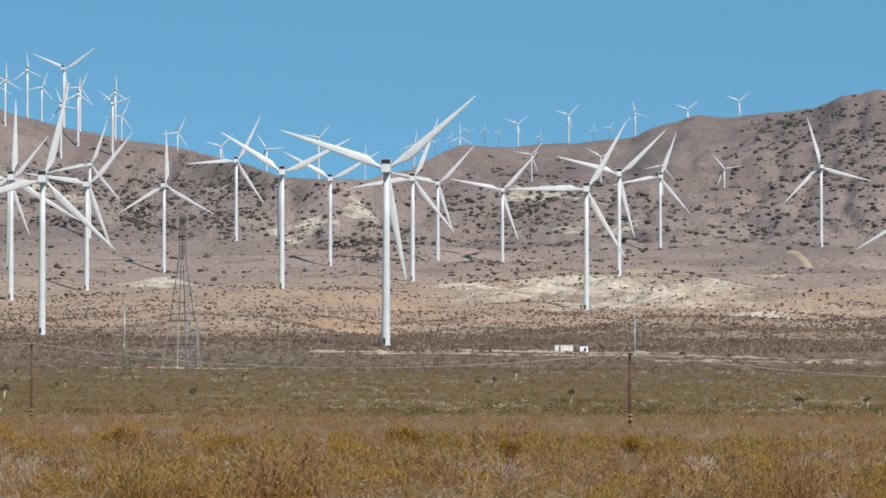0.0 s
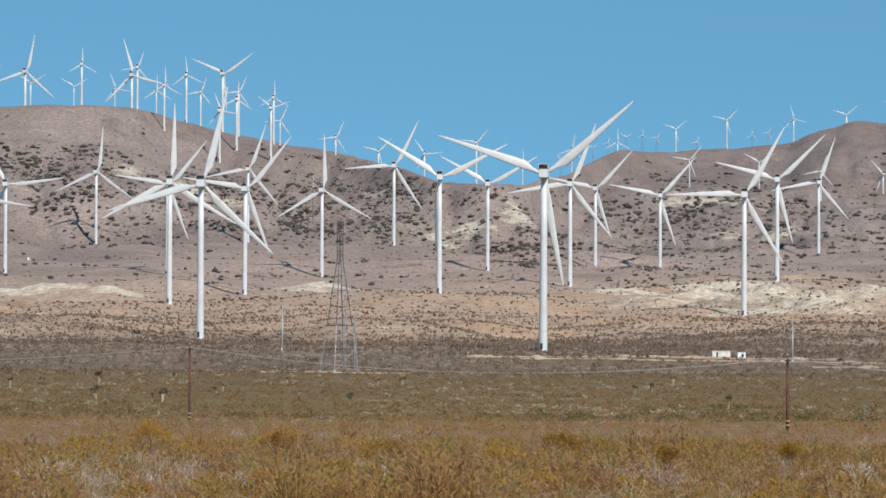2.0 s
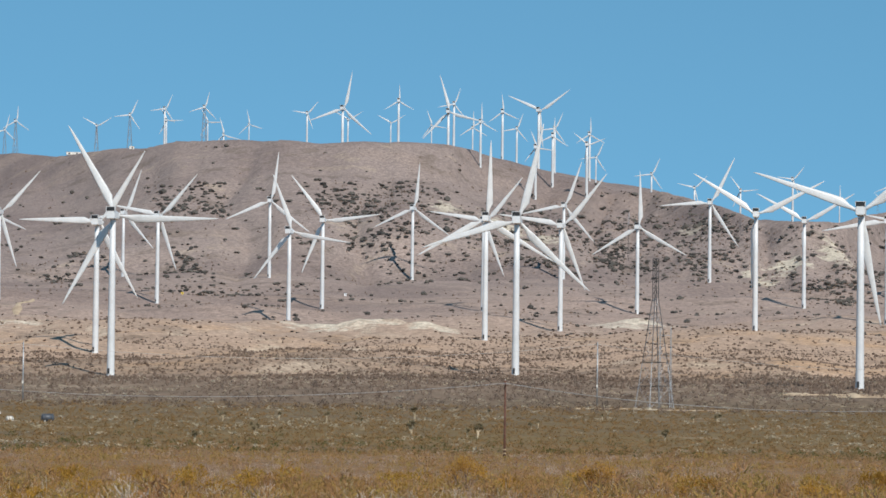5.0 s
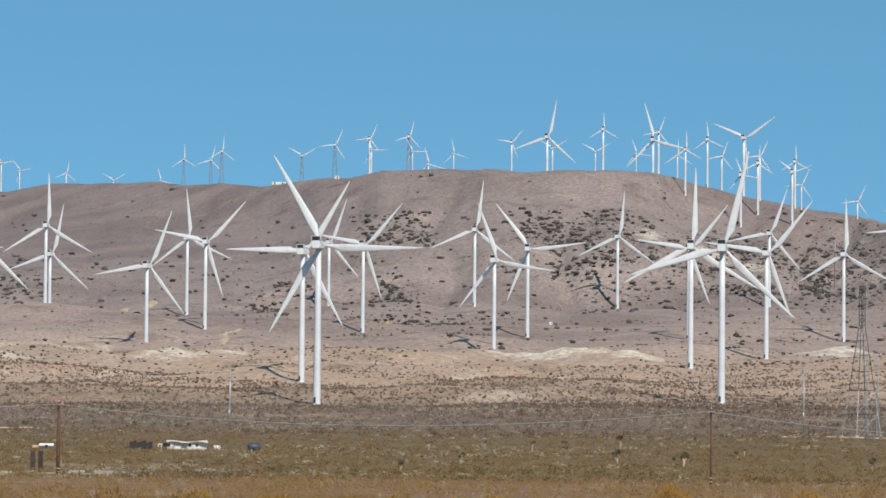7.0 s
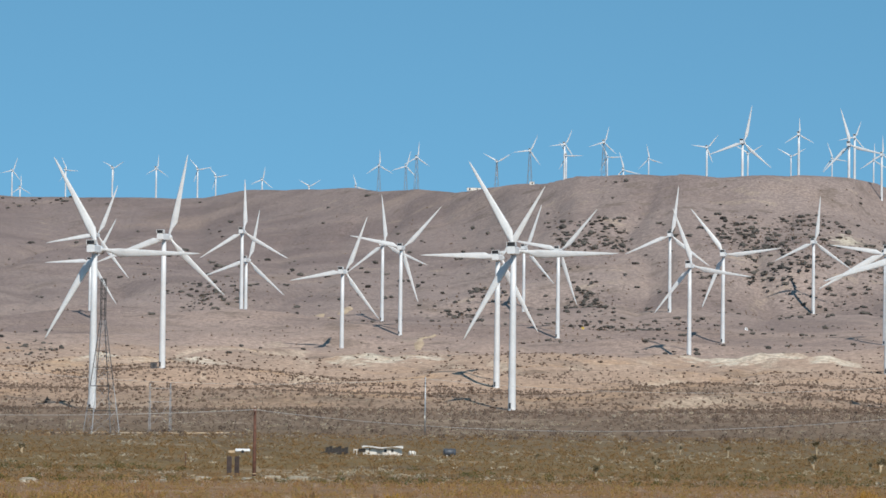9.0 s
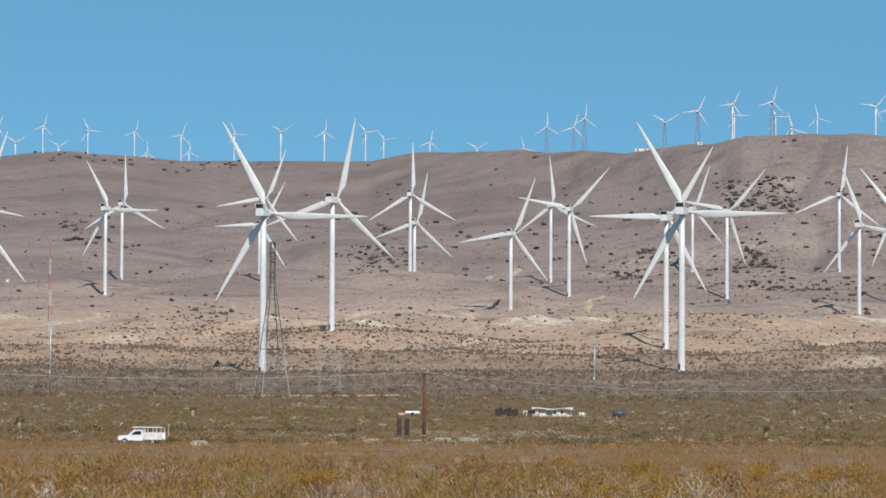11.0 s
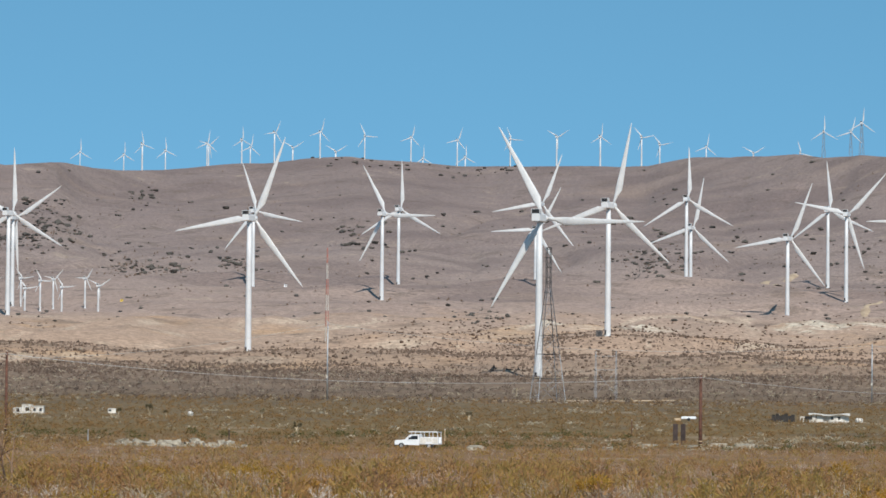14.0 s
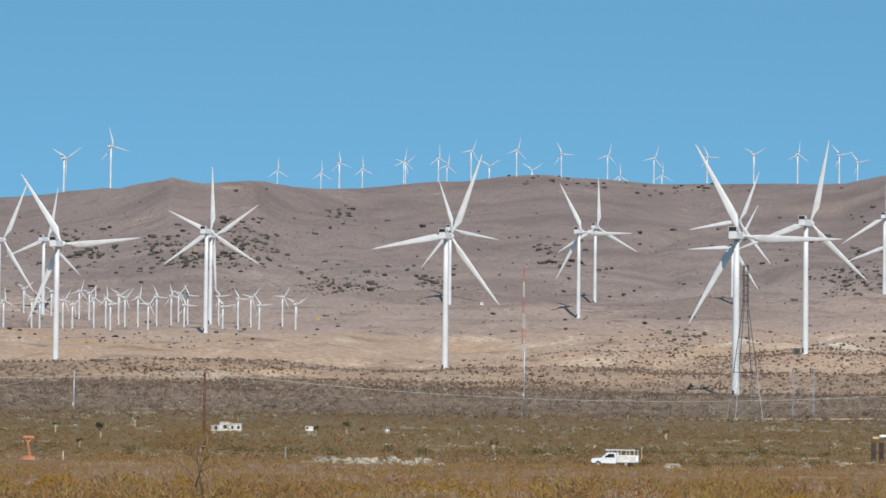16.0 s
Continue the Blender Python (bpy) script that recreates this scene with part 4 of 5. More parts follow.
for k, (jx, jy, high) in enumerate(JOSHUA_TREES + JOSHUA_TREES_WEST):
    at = pose(jx, jy, foot(jx, jy), 0, 0, rng.uniform(0, 360)) @ Matrix.Scale(high / 1.95, 4)
    if k < len(kinds):
        kinds[k].matrix_basis = at
    else:
        base = kinds[k % 4]
        base_scale = base.scale.copy()
        copy_thing(base, at @ Matrix.Diagonal((1 / base_scale.x, 1 / base_scale.y, 1 / base_scale.z, 1)))


DARK_STEM = surface("dark_dry_stem", (0.19, 0.115, 0.07), (0.33, 0.22, 0.14), 4.0, 0.9)


def dead_shrub(seed, high):
    """A tall dry bush of forking stems with a haze of seed heads."""
    g = random.Random(seed)
    thing = empty("dry_bush")
    stems, heads = bmesh.new(), bmesh.new()

    def grow(a, way, length, r, depth):
        b = a + way * length
        tube(stems, a, b, r, r * 0.65, 5)
        if depth == 0:
            for _ in range(64 if high > 4 else 26):
                out = Vector((g.gauss(0, 1), g.gauss(0, 1), g.gauss(0.2, 1))).normalized()
                spread_leaf(heads, b + out * g.uniform(0, 0.34) * high / 2, out, 0.10, 0.03)
            return
        for _ in range(g.randint(2, 3)):
            turn = (way + Vector((g.gauss(0, 0.42), g.gauss(0, 0.42), g.gauss(0.12, 0.2)))).normalized()
            grow(b, turn, length * g.uniform(0.6, 0.85), r * 0.6, depth - 1)

    for _ in range(3):
        grow(Vector((g.uniform(-0.1, 0.1), g.uniform(-0.1, 0.1), -0.1)), Vector((g.gauss(0, 0.25), g.gauss(0, 0.25), 1)).normalized(), high * 0.33, high * 0.017, 3)
    part("stem_work", stems, DARK_STEM, thing, "dry brown forking stems")
    tagged(part("seed_spray", heads, RABBITBRUSH if high > 4 else GOLDEN, thing, "golden-brown seed heads"), kind="stuff")
    return tagged(thing, "dry golden-brown bush standing above the brush", "bush", "tall dry bushes")


for k, (bx, by, high) in enumerate(((-50.5, 200.5, 5.0), (34.5, 186, 2.6), (38.0, 178, 2.0), (25.6, 182, 2.2), (30.0, 172, 2.1), (17.0, 210, 2.6), (24.2, 212, 2.4), (-18, 176, 1.9), (47, 190, 2.0))):
    dead_shrub(90 + k, high).matrix_basis = pose(bx, by, foot(bx, by), 0, 0, 40 * k)


def bare_shrub(seed, high, spread):
    """A bleached leafless shrub of crooked forking stems."""
    g = random.Random(seed)
    thing = empty("bare_shrub")

    def grow(bm, a, way, length, r, depth):
        b = a + way * length
        tube(bm, a, b, r, r * 0.72, 4)
        if depth:
            for _ in range(g.randint(2, 3)):
                turn = (way + Vector((g.gauss(0, 0.45), g.gauss(0, 0.45), g.gauss(0.05, 0.25)))).normalized()
                grow(bm, b, turn, length * g.uniform(0.55, 0.9), r * 0.7, depth - 1)

    for _ in range(6):
        bm = bmesh.new()
        out = Vector((g.gauss(0, spread), g.gauss(0, spread), 1)).normalized()
        grow(bm, Vector((g.uniform(-0.15, 0.15), g.uniform(-0.15, 0.15), -0.1)), out, high * 0.34, 0.026, 3)
        part("stem", bm, PALE_STEM, thing, "crooked bleached stem")
    return tagged(thing, "bleached leafless shrub standing in the near brush", "shrub", "bare shrubs")


PALE_STEM = surface("bleached_stem", (0.42, 0.34, 0.27), (0.66, 0.57, 0.48), 4.0, 0.9)
for k, (az, d, high, spread) in enumerate(((14.9, 158, 1.9, 0.35), (16.3, 156, 1.2, 0.8), (16.55, 158, 1.15, 0.8), (-10.2, 160, 1.6, 0.6), (-9.7, 163, 1.7, 0.6), (-0.2, 164, 1.9, 0.45),
                                           (11.6, 160, 1.2, 0.6), (3.2, 176, 1.5, 0.5), (-8.9, 172, 1.7, 0.5), (8.1, 168, 1.4, 0.6), (-13.6, 170, 1.5, 0.6), (5.9, 165, 1.3, 0.7))):
    bx, by = d * math.sin(radians(az)), d * math.cos(radians(az))
    bare_shrub(140 + k, high, spread).matrix_basis = pose(bx, by, foot(bx, by), 0, 0, 50 * k)


# ---- power lines, masts and what lies on the plain ----
OLD_WOOD = surface("weathered_pole_wood", (0.075, 0.033, 0.022), (0.17, 0.076, 0.048), 1.6, 0.9, 0.0, 0.02)
GALV = surface("galvanised_steel", (0.36, 0.37, 0.38), (0.52, 0.53, 0.54), 0.9, 0.5, 0.55)
DARK_STEEL = surface("dark_grey_steel", (0.05, 0.045, 0.045), (0.11, 0.10, 0.095), 0.8, 0.6)
RED_PAINT = surface("faded_red_paint", (0.36, 0.09, 0.06), (0.52, 0.16, 0.11), 0.5, 0.6)
OFF_WHITE = surface("chalky_white_paint", (0.52, 0.48, 0.42), (0.76, 0.72, 0.65), 0.8, 0.7, 0.0, 0.01)
TRUCK_WHITE = surface("truck_paint", (0.76, 0.77, 0.77), (0.83, 0.83, 0.83), 0.6, 0.25)
RUBBER = surface("tyre_rubber", (0.015, 0.015, 0.015), (0.035, 0.035, 0.035), 4, 0.85)
TINTED, _nt, _b = material("tinted_glass", 0.08)
_b.inputs["Base Color"].default_value = (0.02, 0.025, 0.03, 1)
RUST = surface("rusty_brown_board", (0.035, 0.024, 0.021), (0.075, 0.05, 0.042), 1.2, 0.85, 0.0, 0.01)
ORANGE = surface("orange_machine_paint", (0.38, 0.15, 0.07), (0.52, 0.23, 0.12), 1.0, 0.5)
CHARRED = surface("charred_timber", (0.02, 0.018, 0.016), (0.06, 0.05, 0.045), 1.0, 0.9)
TAN = surface("tan_board", (0.42, 0.30, 0.18), (0.56, 0.42, 0.28), 1.0, 0.85)
BLUE_GREY = surface("blue_grey_metal", (0.04, 0.048, 0.06), (0.08, 0.092, 0.11), 1.0, 0.5)
YELLOW = surface("yellow_paint", (0.62, 0.42, 0.06), (0.75, 0.55, 0.10), 1.0, 0.5)
CABLE = surface("aluminium_cable", (0.44, 0.42, 0.39), (0.56, 0.54, 0.50), 0.5, 0.7, 0.1)


def set_down(thing, az, d, turn=0.0, lift=0.0):
    px, py = d * math.sin(radians(az)), d * math.cos(radians(az))
    thing.matrix_basis = pose(px, py, foot(px, py) + lift, 0, 0, turn)
    return thing


def wood_pole(high, r):
    thing = empty("utility_pole")
    bm = bmesh.new()
    loft(bm, [[(rr * math.cos(0.698 * i), rr * math.sin(0.698 * i), zz) for i in range(9)] for zz, rr in ((-0.6, r * 1.1), (high * 0.4, r), (high, r * 0.8))])
    part("pole", bm, OLD_WOOD, thing, "", True)
    bm = bmesh.new()
    block(bm, (-0.07, -0.75, high - 0.62), (0.07, 0.75, high - 0.48), 0.01)
    part("crossarm", bm, OLD_WOOD, thing)
    for yy in (-0.62, 0.0, 0.62):
        bm = bmesh.new()
        zz = high - 0.48 if yy else high
        tube(bm, (0, yy, zz), (0, yy, zz + 0.12), 0.03, 0.06, 8)
        tube(bm, (0, yy, zz + 0.12), (0, yy, zz + 0.2), 0.07, 0.04, 8)
        part("insulator", bm, OFF_WHITE, thing, "small pale insulator")
    for zz in (0.5, 0.95):
        bm = bmesh.new()
        loft(bm, [[(r * 1.14 * math.cos(0.698 * i), r * 1.14 * math.sin(0.698 * i), zz + q) for i in range(9)] for q in (0, 0.16)])
        part("marker_band", bm, TAN, thing, "pale marker band near the foot")
    return tagged(thing, "brown weathered wooden utility pole beside the road", "utility pole", "roadside utility poles")


POLES = ((13.85, 424, 8.0, 0.18), (5.21, 476, 9.3, 0.14), (-4.21, 556, 10.3, 0.25), (-14.23, 600, 12.6, 0.23))
pole_tops = []
for az, d, high, r in POLES:
    p = set_down(wood_pole(high, r), az, d, 8)
    pole_tops.append(p.matrix_basis @ Vector((0, 0, high - 0.1)))


def steel_pole(high):
    thing = empty("steel_pole")
    bm = bmesh.new()
    tube(bm, (0, 0, -0.5), (0, 0, high), 0.21, 0.11, 10)
    part("shaft", bm, GALV, thing, "", True)
    for zz, side in ((high - 0.5, 1), (high - 1.7, -1), (high - 2.9, 1)):
        bm = bmesh.new()
        tube(bm, (0, 0, zz), (0, side * 0.9, zz + 0.1), 0.05, 0.04, 6)
        part("arm", bm, GALV, thing)
        bm = bmesh.new()
        for q in range(3):
            tube(bm, (0, side * (0.9 + 0.1 * q), zz + 0.1), (0, side * (0.95 + 0.1 * q), zz + 0.1), 0.07, 0.07, 8)
        part("insulator", bm, DARK_STEEL, thing)
    bm = bmesh.new()
    block(bm, (-0.25, -0.27, high * 0.28), (0.05, -0.16, high * 0.28 + 0.7), 0.02)
    part("plate", bm, OFF_WHITE, thing, "small pale plate")
    return tagged(thing, "slim galvanised steel power pole on the plain", "power pole", "steel power poles")


STEEL = ((13.92, 907, 12.3), (6.54, 955, 15.2), (-1.75, 940, 13.8), (-9.61, 905, 18.0), (-16.11, 850, 10.6))
steel_tops = []
for az, d, high in STEEL:
    p = set_down(steel_pole(high), az, d, 5)
    steel_tops.append(p.matrix_basis @ Vector((0, 0, high - 0.5)))


def cable(a, b, sag, r, label):
    cu = bpy.data.curves.new("power_line", "CURVE")
    cu.dimensions, cu.bevel_depth, cu.bevel_resolution = "3D", r, 1
    sp = cu.splines.new("POLY")
    sp.points.add(24)
    for k, pt in enumerate(sp.points):
        t = k / 24
        p = Vector(a).lerp(Vector(b), t)
        pt.co = (p.x, p.y, p.z - sag * 4 * t * (1 - t), 1)
    cu.materials.append(CABLE)
    return tagged(new("power_line", cu), label, "power line", "power lines")


ends = [pole_tops[0] * 2 - pole_tops[1]] + pole_tops + [pole_tops[-1] * 2 - pole_tops[-2]]
for a, b in zip(ends, ends[1:]):
    for shift in (-0.6, 0.6):
        cable(a + Vector((0, shift, -0.2)), b + Vector((0, shift, -0.2)), 2.3, 0.035, "thin grey cable sagging between wooden poles")
ends = [steel_tops[0] * 2 - steel_tops[1]] + steel_tops + [steel_tops[-1] * 2 - steel_tops[-2]]
for a, b in zip(ends, ends[1:]):
    cable(a, b, 3.5, 0.035, "thin cable hung between steel poles")


def pylon(high, half, waist, label):
    """A four-legged lattice tower: splayed body, then a slim braced column."""
    thing = empty("lattice_pylon")
    knee = high * 0.74
    corners = [(1, 1), (-1, 1), (-1, -1), (1, -1)]
    width = lambda z: half + (waist - half) * z / knee if z < knee else waist
    at = lambda c, z: Vector((c[0] * width(z), c[1] * width(z), z))
    mid = knee * 0.42
    # each leg is pale up to mid and dark above it
    for c in corners:
        part("leg", tube(bmesh.new(), at(c, -0.4), at(c, mid), 0.085, 0.08, 5), GALV, thing, "pale galvanised leg")
        part("leg", tube(bmesh.new(), at(c, mid), at(c, knee), 0.10, 0.09, 5), DARK_STEEL, thing, "dark upper leg")
    levels = [0, 5.4, mid, 15.2, 19.0, 22.4, knee]
    for k, (lo, hi) in enumerate(zip(levels, levels[1:])):
        for c, n in zip(corners, corners[1:] + corners[:1]):
            for a, b in ((at(c, lo), at(n, hi)), (at(n, lo), at(c, hi))):
                part("brace", tube(bmesh.new(), a, b, 0.028, 0.028, 4), GALV, thing)
            part("girt", tube(bmesh.new(), at(c, hi), at(n, hi), 0.075 if k < 2 else 0.035, 0.075 if k < 2 else 0.035, 4), DARK_STEEL, thing, "dark horizontal girt")
    bm = bmesh.new()
    steps = [knee + (high - knee) * k / 4 for k in range(5)]
    for c, n in zip(corners, corners[1:] + corners[:1]):
        tube(bm, at(c, knee), at(c, high), 0.09, 0.08, 5)
        for lo, hi in zip(steps, steps[1:]):
            tube(bm, at(c, lo), at(n, hi), 0.025, 0.025, 4)
            tube(bm, at(c, hi), at(n, hi), 0.09, 0.09, 4)
    part("column", bm, DARK_STEEL, thing, "dark braced upper column")
    for zz in (knee + 0.8, knee + (high - knee) * 0.5, high - 0.6):
        for side in (-1, 1):
            bm = bmesh.new()
            tip = Vector((0, side * 1.0, zz + 0.25))
            for c in ((1, side), (-1, side)):
                tube(bm, at(c, zz), tip, 0.05, 0.035, 4)
                tube(bm, at(c, min(high, zz + 1.1)), tip, 0.04, 0.03, 4)
            part("crossarm", bm, DARK_STEEL, thing, "short dark crossarm")
    for c in corners:
        bm = bmesh.new()
        px, py = c[0] * half, c[1] * half
        loft(bm, [[(px + r * math.cos(0.785 * i), py + r * math.sin(0.785 * i), zz) for i in range(8)] for zz, r in ((-0.5, 0.5), (0.45, 0.42))])
        part("footing", bm, CONCRETE, thing, "pale concrete footing")
    return tagged(thing, label, "power pylon", "lattice pylons")


set_down(pylon(35.0, 3.3, 0.5, "grey lattice power pylon with a dark upper column"), 7.37, 920, 24)
set_down(pylon(35.4, 3.3, 0.5, "grey lattice power pylon standing before a turbine"), -6.42, 905, 24)


def lattice_mast(name, high, half, bands, label, taper=1.0):
    """A slim three-sided mast with a ladder of braces. bands: its colours, from the foot."""
    thing = empty(name)
    feet = [Vector((half * math.cos(a), half * math.sin(a), 0)) for a in (0.3, 2.394, 4.489)]
    n = len(bands)
    for k, mat in enumerate(bands):
        lo, hi = high * k / n, high * (k + 1) / n
        bm = bmesh.new()
        f = lambda p, z: p * (1 + (taper - 1) * z / high) + Vector((0, 0, z))
        for a, b in zip(feet, feet[1:] + feet[:1]):
            tube(bm, f(a, lo), f(a, hi), 0.07, 0.07, 4)
            steps = max(2, int((hi - lo) / 1.6))
            for q in range(steps):
                z0, z1 = lo + (hi - lo) * q / steps, lo + (hi - lo) * (q + 1) / steps
                tube(bm, f(a, z0), f(b, z1), 0.035, 0.035, 4)
        part("section", bm, mat, thing, "red mast section" if mat is RED_PAINT else "")
    return tagged(thing, label, "mast")


set_down(lattice_mast("radio_mast", 37, 0.95, (OFF_WHITE, RED_PAINT, OFF_WHITE, RED_PAINT, OFF_WHITE, RED_PAINT), "slim red and white lattice radio mast", 0.2), -9.63, 1552)
set_down(lattice_mast("radio_mast", 37, 0.55, (DARK_STEEL, DARK_STEEL, DARK_STEEL, GALV), "thin grey lattice mast on the ridge"), 6.97, 2900)

def switch_frame(wide, high, label):
    """Two slim braced masts side by side, tied by a beam and thin cross stays."""
    thing = empty("switch_frame")
    for px in (-wide / 2, wide / 2):
        bm = bmesh.new()
        for qx, qy in ((-0.28, -0.28), (0.28, -0.28), (0, 0.3)):
            tube(bm, (px + qx, qy, -0.4), (px + qx * 0.4, qy * 0.4, high), 0.045, 0.035, 4)
        for k in range(9):
            lo, hi = high * k / 9, high * (k + 1) / 9
            side = 0.26 if k % 2 else -0.26
            tube(bm, (px + side * (1 - 0.6 * lo / high), -0.2, lo), (px - side * (1 - 0.6 * hi / high), -0.2, hi), 0.022, 0.022, 4)
        part("mast", bm, GALV, thing, "slim pale lattice mast")
    for zz in (high * 0.62, high * 0.9):
        part("beam", tube(bmesh.new(), (-wide / 2, 0, zz), (wide / 2, 0, zz), 0.05, 0.05, 5), GALV, thing)
    for a, b in (((-wide / 2, 0, high * 0.1), (wide / 2, 0, high * 0.6)), ((wide / 2, 0, high * 0.1), (-wide / 2, 0, high * 0.6))):
        part("stay", tube(bmesh.new(), a, b, 0.028, 0.028, 4), GALV, thing)
    return tagged(thing, label, "line structure", "switch frames")


set_down(switch_frame(4.8, 11.5, "pale twin-mast switch frame beside a pylon"), -5.58, 930, 6)
set_down(switch_frame(2.6, 19.0, "pale twin-mast line structure close beside a pylon"), 7.52, 935, 6)


def service_truck():
    """A white pickup with a tool body and a ladder rack; its nose points along -x."""
    thing = empty("service_truck")
    bm = bmesh.new()
    prof = ((-2.85, 0.55), (-2.9, 0.95), (-2.75, 1.12), (-1.55, 1.22), (-0.85, 1.86), (0.35, 1.9), (0.42, 1.2), (0.42, 0.5))
    loft(bm, [[(px * (1 if abs(s) < 0.9 else 0.995), s, pz - (0.05 if abs(s) > 0.9 and pz > 1.3 else 0)) for px, pz in prof] for s in (-0.98, -0.86, 0.86, 0.98)])
    body = part("cab", bm, TRUCK_WHITE, thing, "white cab and bonnet")
    for s in (-1, 1):
        bm = bmesh.new()
        rows = [[(-1.05, s * 0.992, 1.25), (-0.55, s * 0.992, 1.72), (0.2, s * 0.992, 1.74), (0.22, s * 0.992, 1.25)], [(-1.05, s * 0.95, 1.25), (-0.55, s * 0.95, 1.72), (0.2, s * 0.95, 1.74), (0.22, s * 0.95, 1.25)]]
        part("side_window", loft(bm, rows), TINTED, body, "dark side window")
        bm = bmesh.new()
        block(bm, (-2.93, s * 0.75 - 0.16, 0.82), (-2.84, s * 0.75 + 0.16, 1.0), 0.02)
        part("headlight", bm, TINTED, body)
        bm = bmesh.new()
        block(bm, (-0.95, s * 1.12 - 0.1, 1.3), (-0.83, s * 1.12 + 0.1, 1.55), 0.03)
        part("mirror", bm, VENT, body)
    bm = bmesh.new()
    loft(bm, [[(-1.56, -0.8, 1.24), (-1.56, 0.8, 1.24), (-0.9, 0.74, 1.83), (-0.9, -0.74, 1.83)], [(-1.5, -0.8, 1.2), (-1.5, 0.8, 1.2), (-0.85, 0.74, 1.79), (-0.85, -0.74, 1.79)]])
    part("windscreen", bm, TINTED, body, "dark windscreen")
    bm = bmesh.new()
    block(bm, (-2.98, -0.95, 0.42), (-2.8, 0.95, 0.7), 0.05)
    part("bumper", bm, VENT, thing, "dark front bumper")
    bm = bmesh.new()
    block(bm, (0.5, -1.05, 0.62), (2.95, -0.62, 1.55), 0.03)
    block(bm, (0.5, 0.62, 0.62), (2.95, 1.05, 1.55), 0.03)
    block(bm, (0.5, -0.62, 0.62), (2.95, 0.62, 0.8))
    tools = part("tool_body", bm, TRUCK_WHITE, thing, "white service body with lockers")
    for k in range(3):
        bm = bmesh.new()
        block(bm, (0.58 + 0.8 * k, -1.075, 0.95 if k == 1 else 0.72), (1.3 + 0.8 * k, -1.04, 1.48), 0.01)
        part("locker_door", bm, OFF_WHITE, tools)
    for px in (-0.6, 0.6, 1.75, 2.85):
        bm = bmesh.new()
        foot_z = 1.88 if px < 0 else 1.5
        for s in (-0.95, 0.95):
            tube(bm, (px, s, foot_z), (px, s, 2.2), 0.035, 0.035, 6)
        tube(bm, (px, -1.0, 2.2), (px, 1.0, 2.2), 0.035, 0.035, 6)
        part("rack_hoop", bm, TRUCK_WHITE, thing)
    for s in (-0.95, 0.95):
        bm = bmesh.new()
        tube(bm, (-1.1, s, 2.2), (2.9, s, 2.2), 0.04, 0.04, 6)
        part("rack_rail", bm, TRUCK_WHITE, thing)
    bm = bmesh.new()
    for s in (-0.5, -0.15):
        tube(bm, (-1.0, s, 2.27), (2.7, s, 2.27), 0.035, 0.035, 6)
    for q in range(12):
        tube(bm, (-0.9 + 0.31 * q, -0.5, 2.27), (-0.9 + 0.31 * q, -0.15, 2.27), 0.02, 0.02, 5)
    part("ladder", bm, OFF_WHITE, thing, "ladder on the roof rack")
    for px in (-1.95, 1.75):
        for s in (-0.88, 0.88):
            bm = bmesh.new()
            ring = lambda r, yy: [(px + r * math.cos(0.393 * i), yy, 0.4 + r * math.sin(0.393 * i)) for i in range(16)]
            loft(bm, [ring(0.34, s - 0.13), ring(0.4, s - 0.1), ring(0.4, s + 0.1), ring(0.34, s + 0.13)])
            wheel = part("wheel", bm, RUBBER, thing, "black tyre")
            bm = bmesh.new()
            loft(bm, [ring(0.22, s - 0.145), ring(0.2, s + 0.145)])
            part("rim", bm, GALV, wheel)
    return tagged(thing, "white service pickup truck with ladder rack on the desert road", "truck")


set_down(service_truck(), -8.29, 513, -6)


def tall_board(k):
    thing = empty("sign_board")
    bm = bmesh.new()
    block(bm, (-0.36, -0.05, 0.5), (0.36, 0.05, 3.0), 0.015)
    board = part("panel", bm, RUST, thing, "dark brown weathered panel")
    for s in (-0.3, 0.3):
        bm = bmesh.new()
        block(bm, (s - 0.05, 0.05, -0.4), (s + 0.05, 0.14, 2.9), 0.01)
        part("post", bm, OLD_WOOD, thing)
    for zz in (0.9, 1.75, 2.6):
        bm = bmesh.new()
        block(bm, (-0.36, -0.065, zz), (0.36, -0.045, zz + 0.07))
        part("batten", bm, CHARRED, board)
    return tagged(thing, "dark brown upright sign board beside the road", "sign board", "sign boards by the pole")


set_down(tall_board(0), -4.57, 588, 10)
set_down(tall_board(1), -4.46, 588, -16)


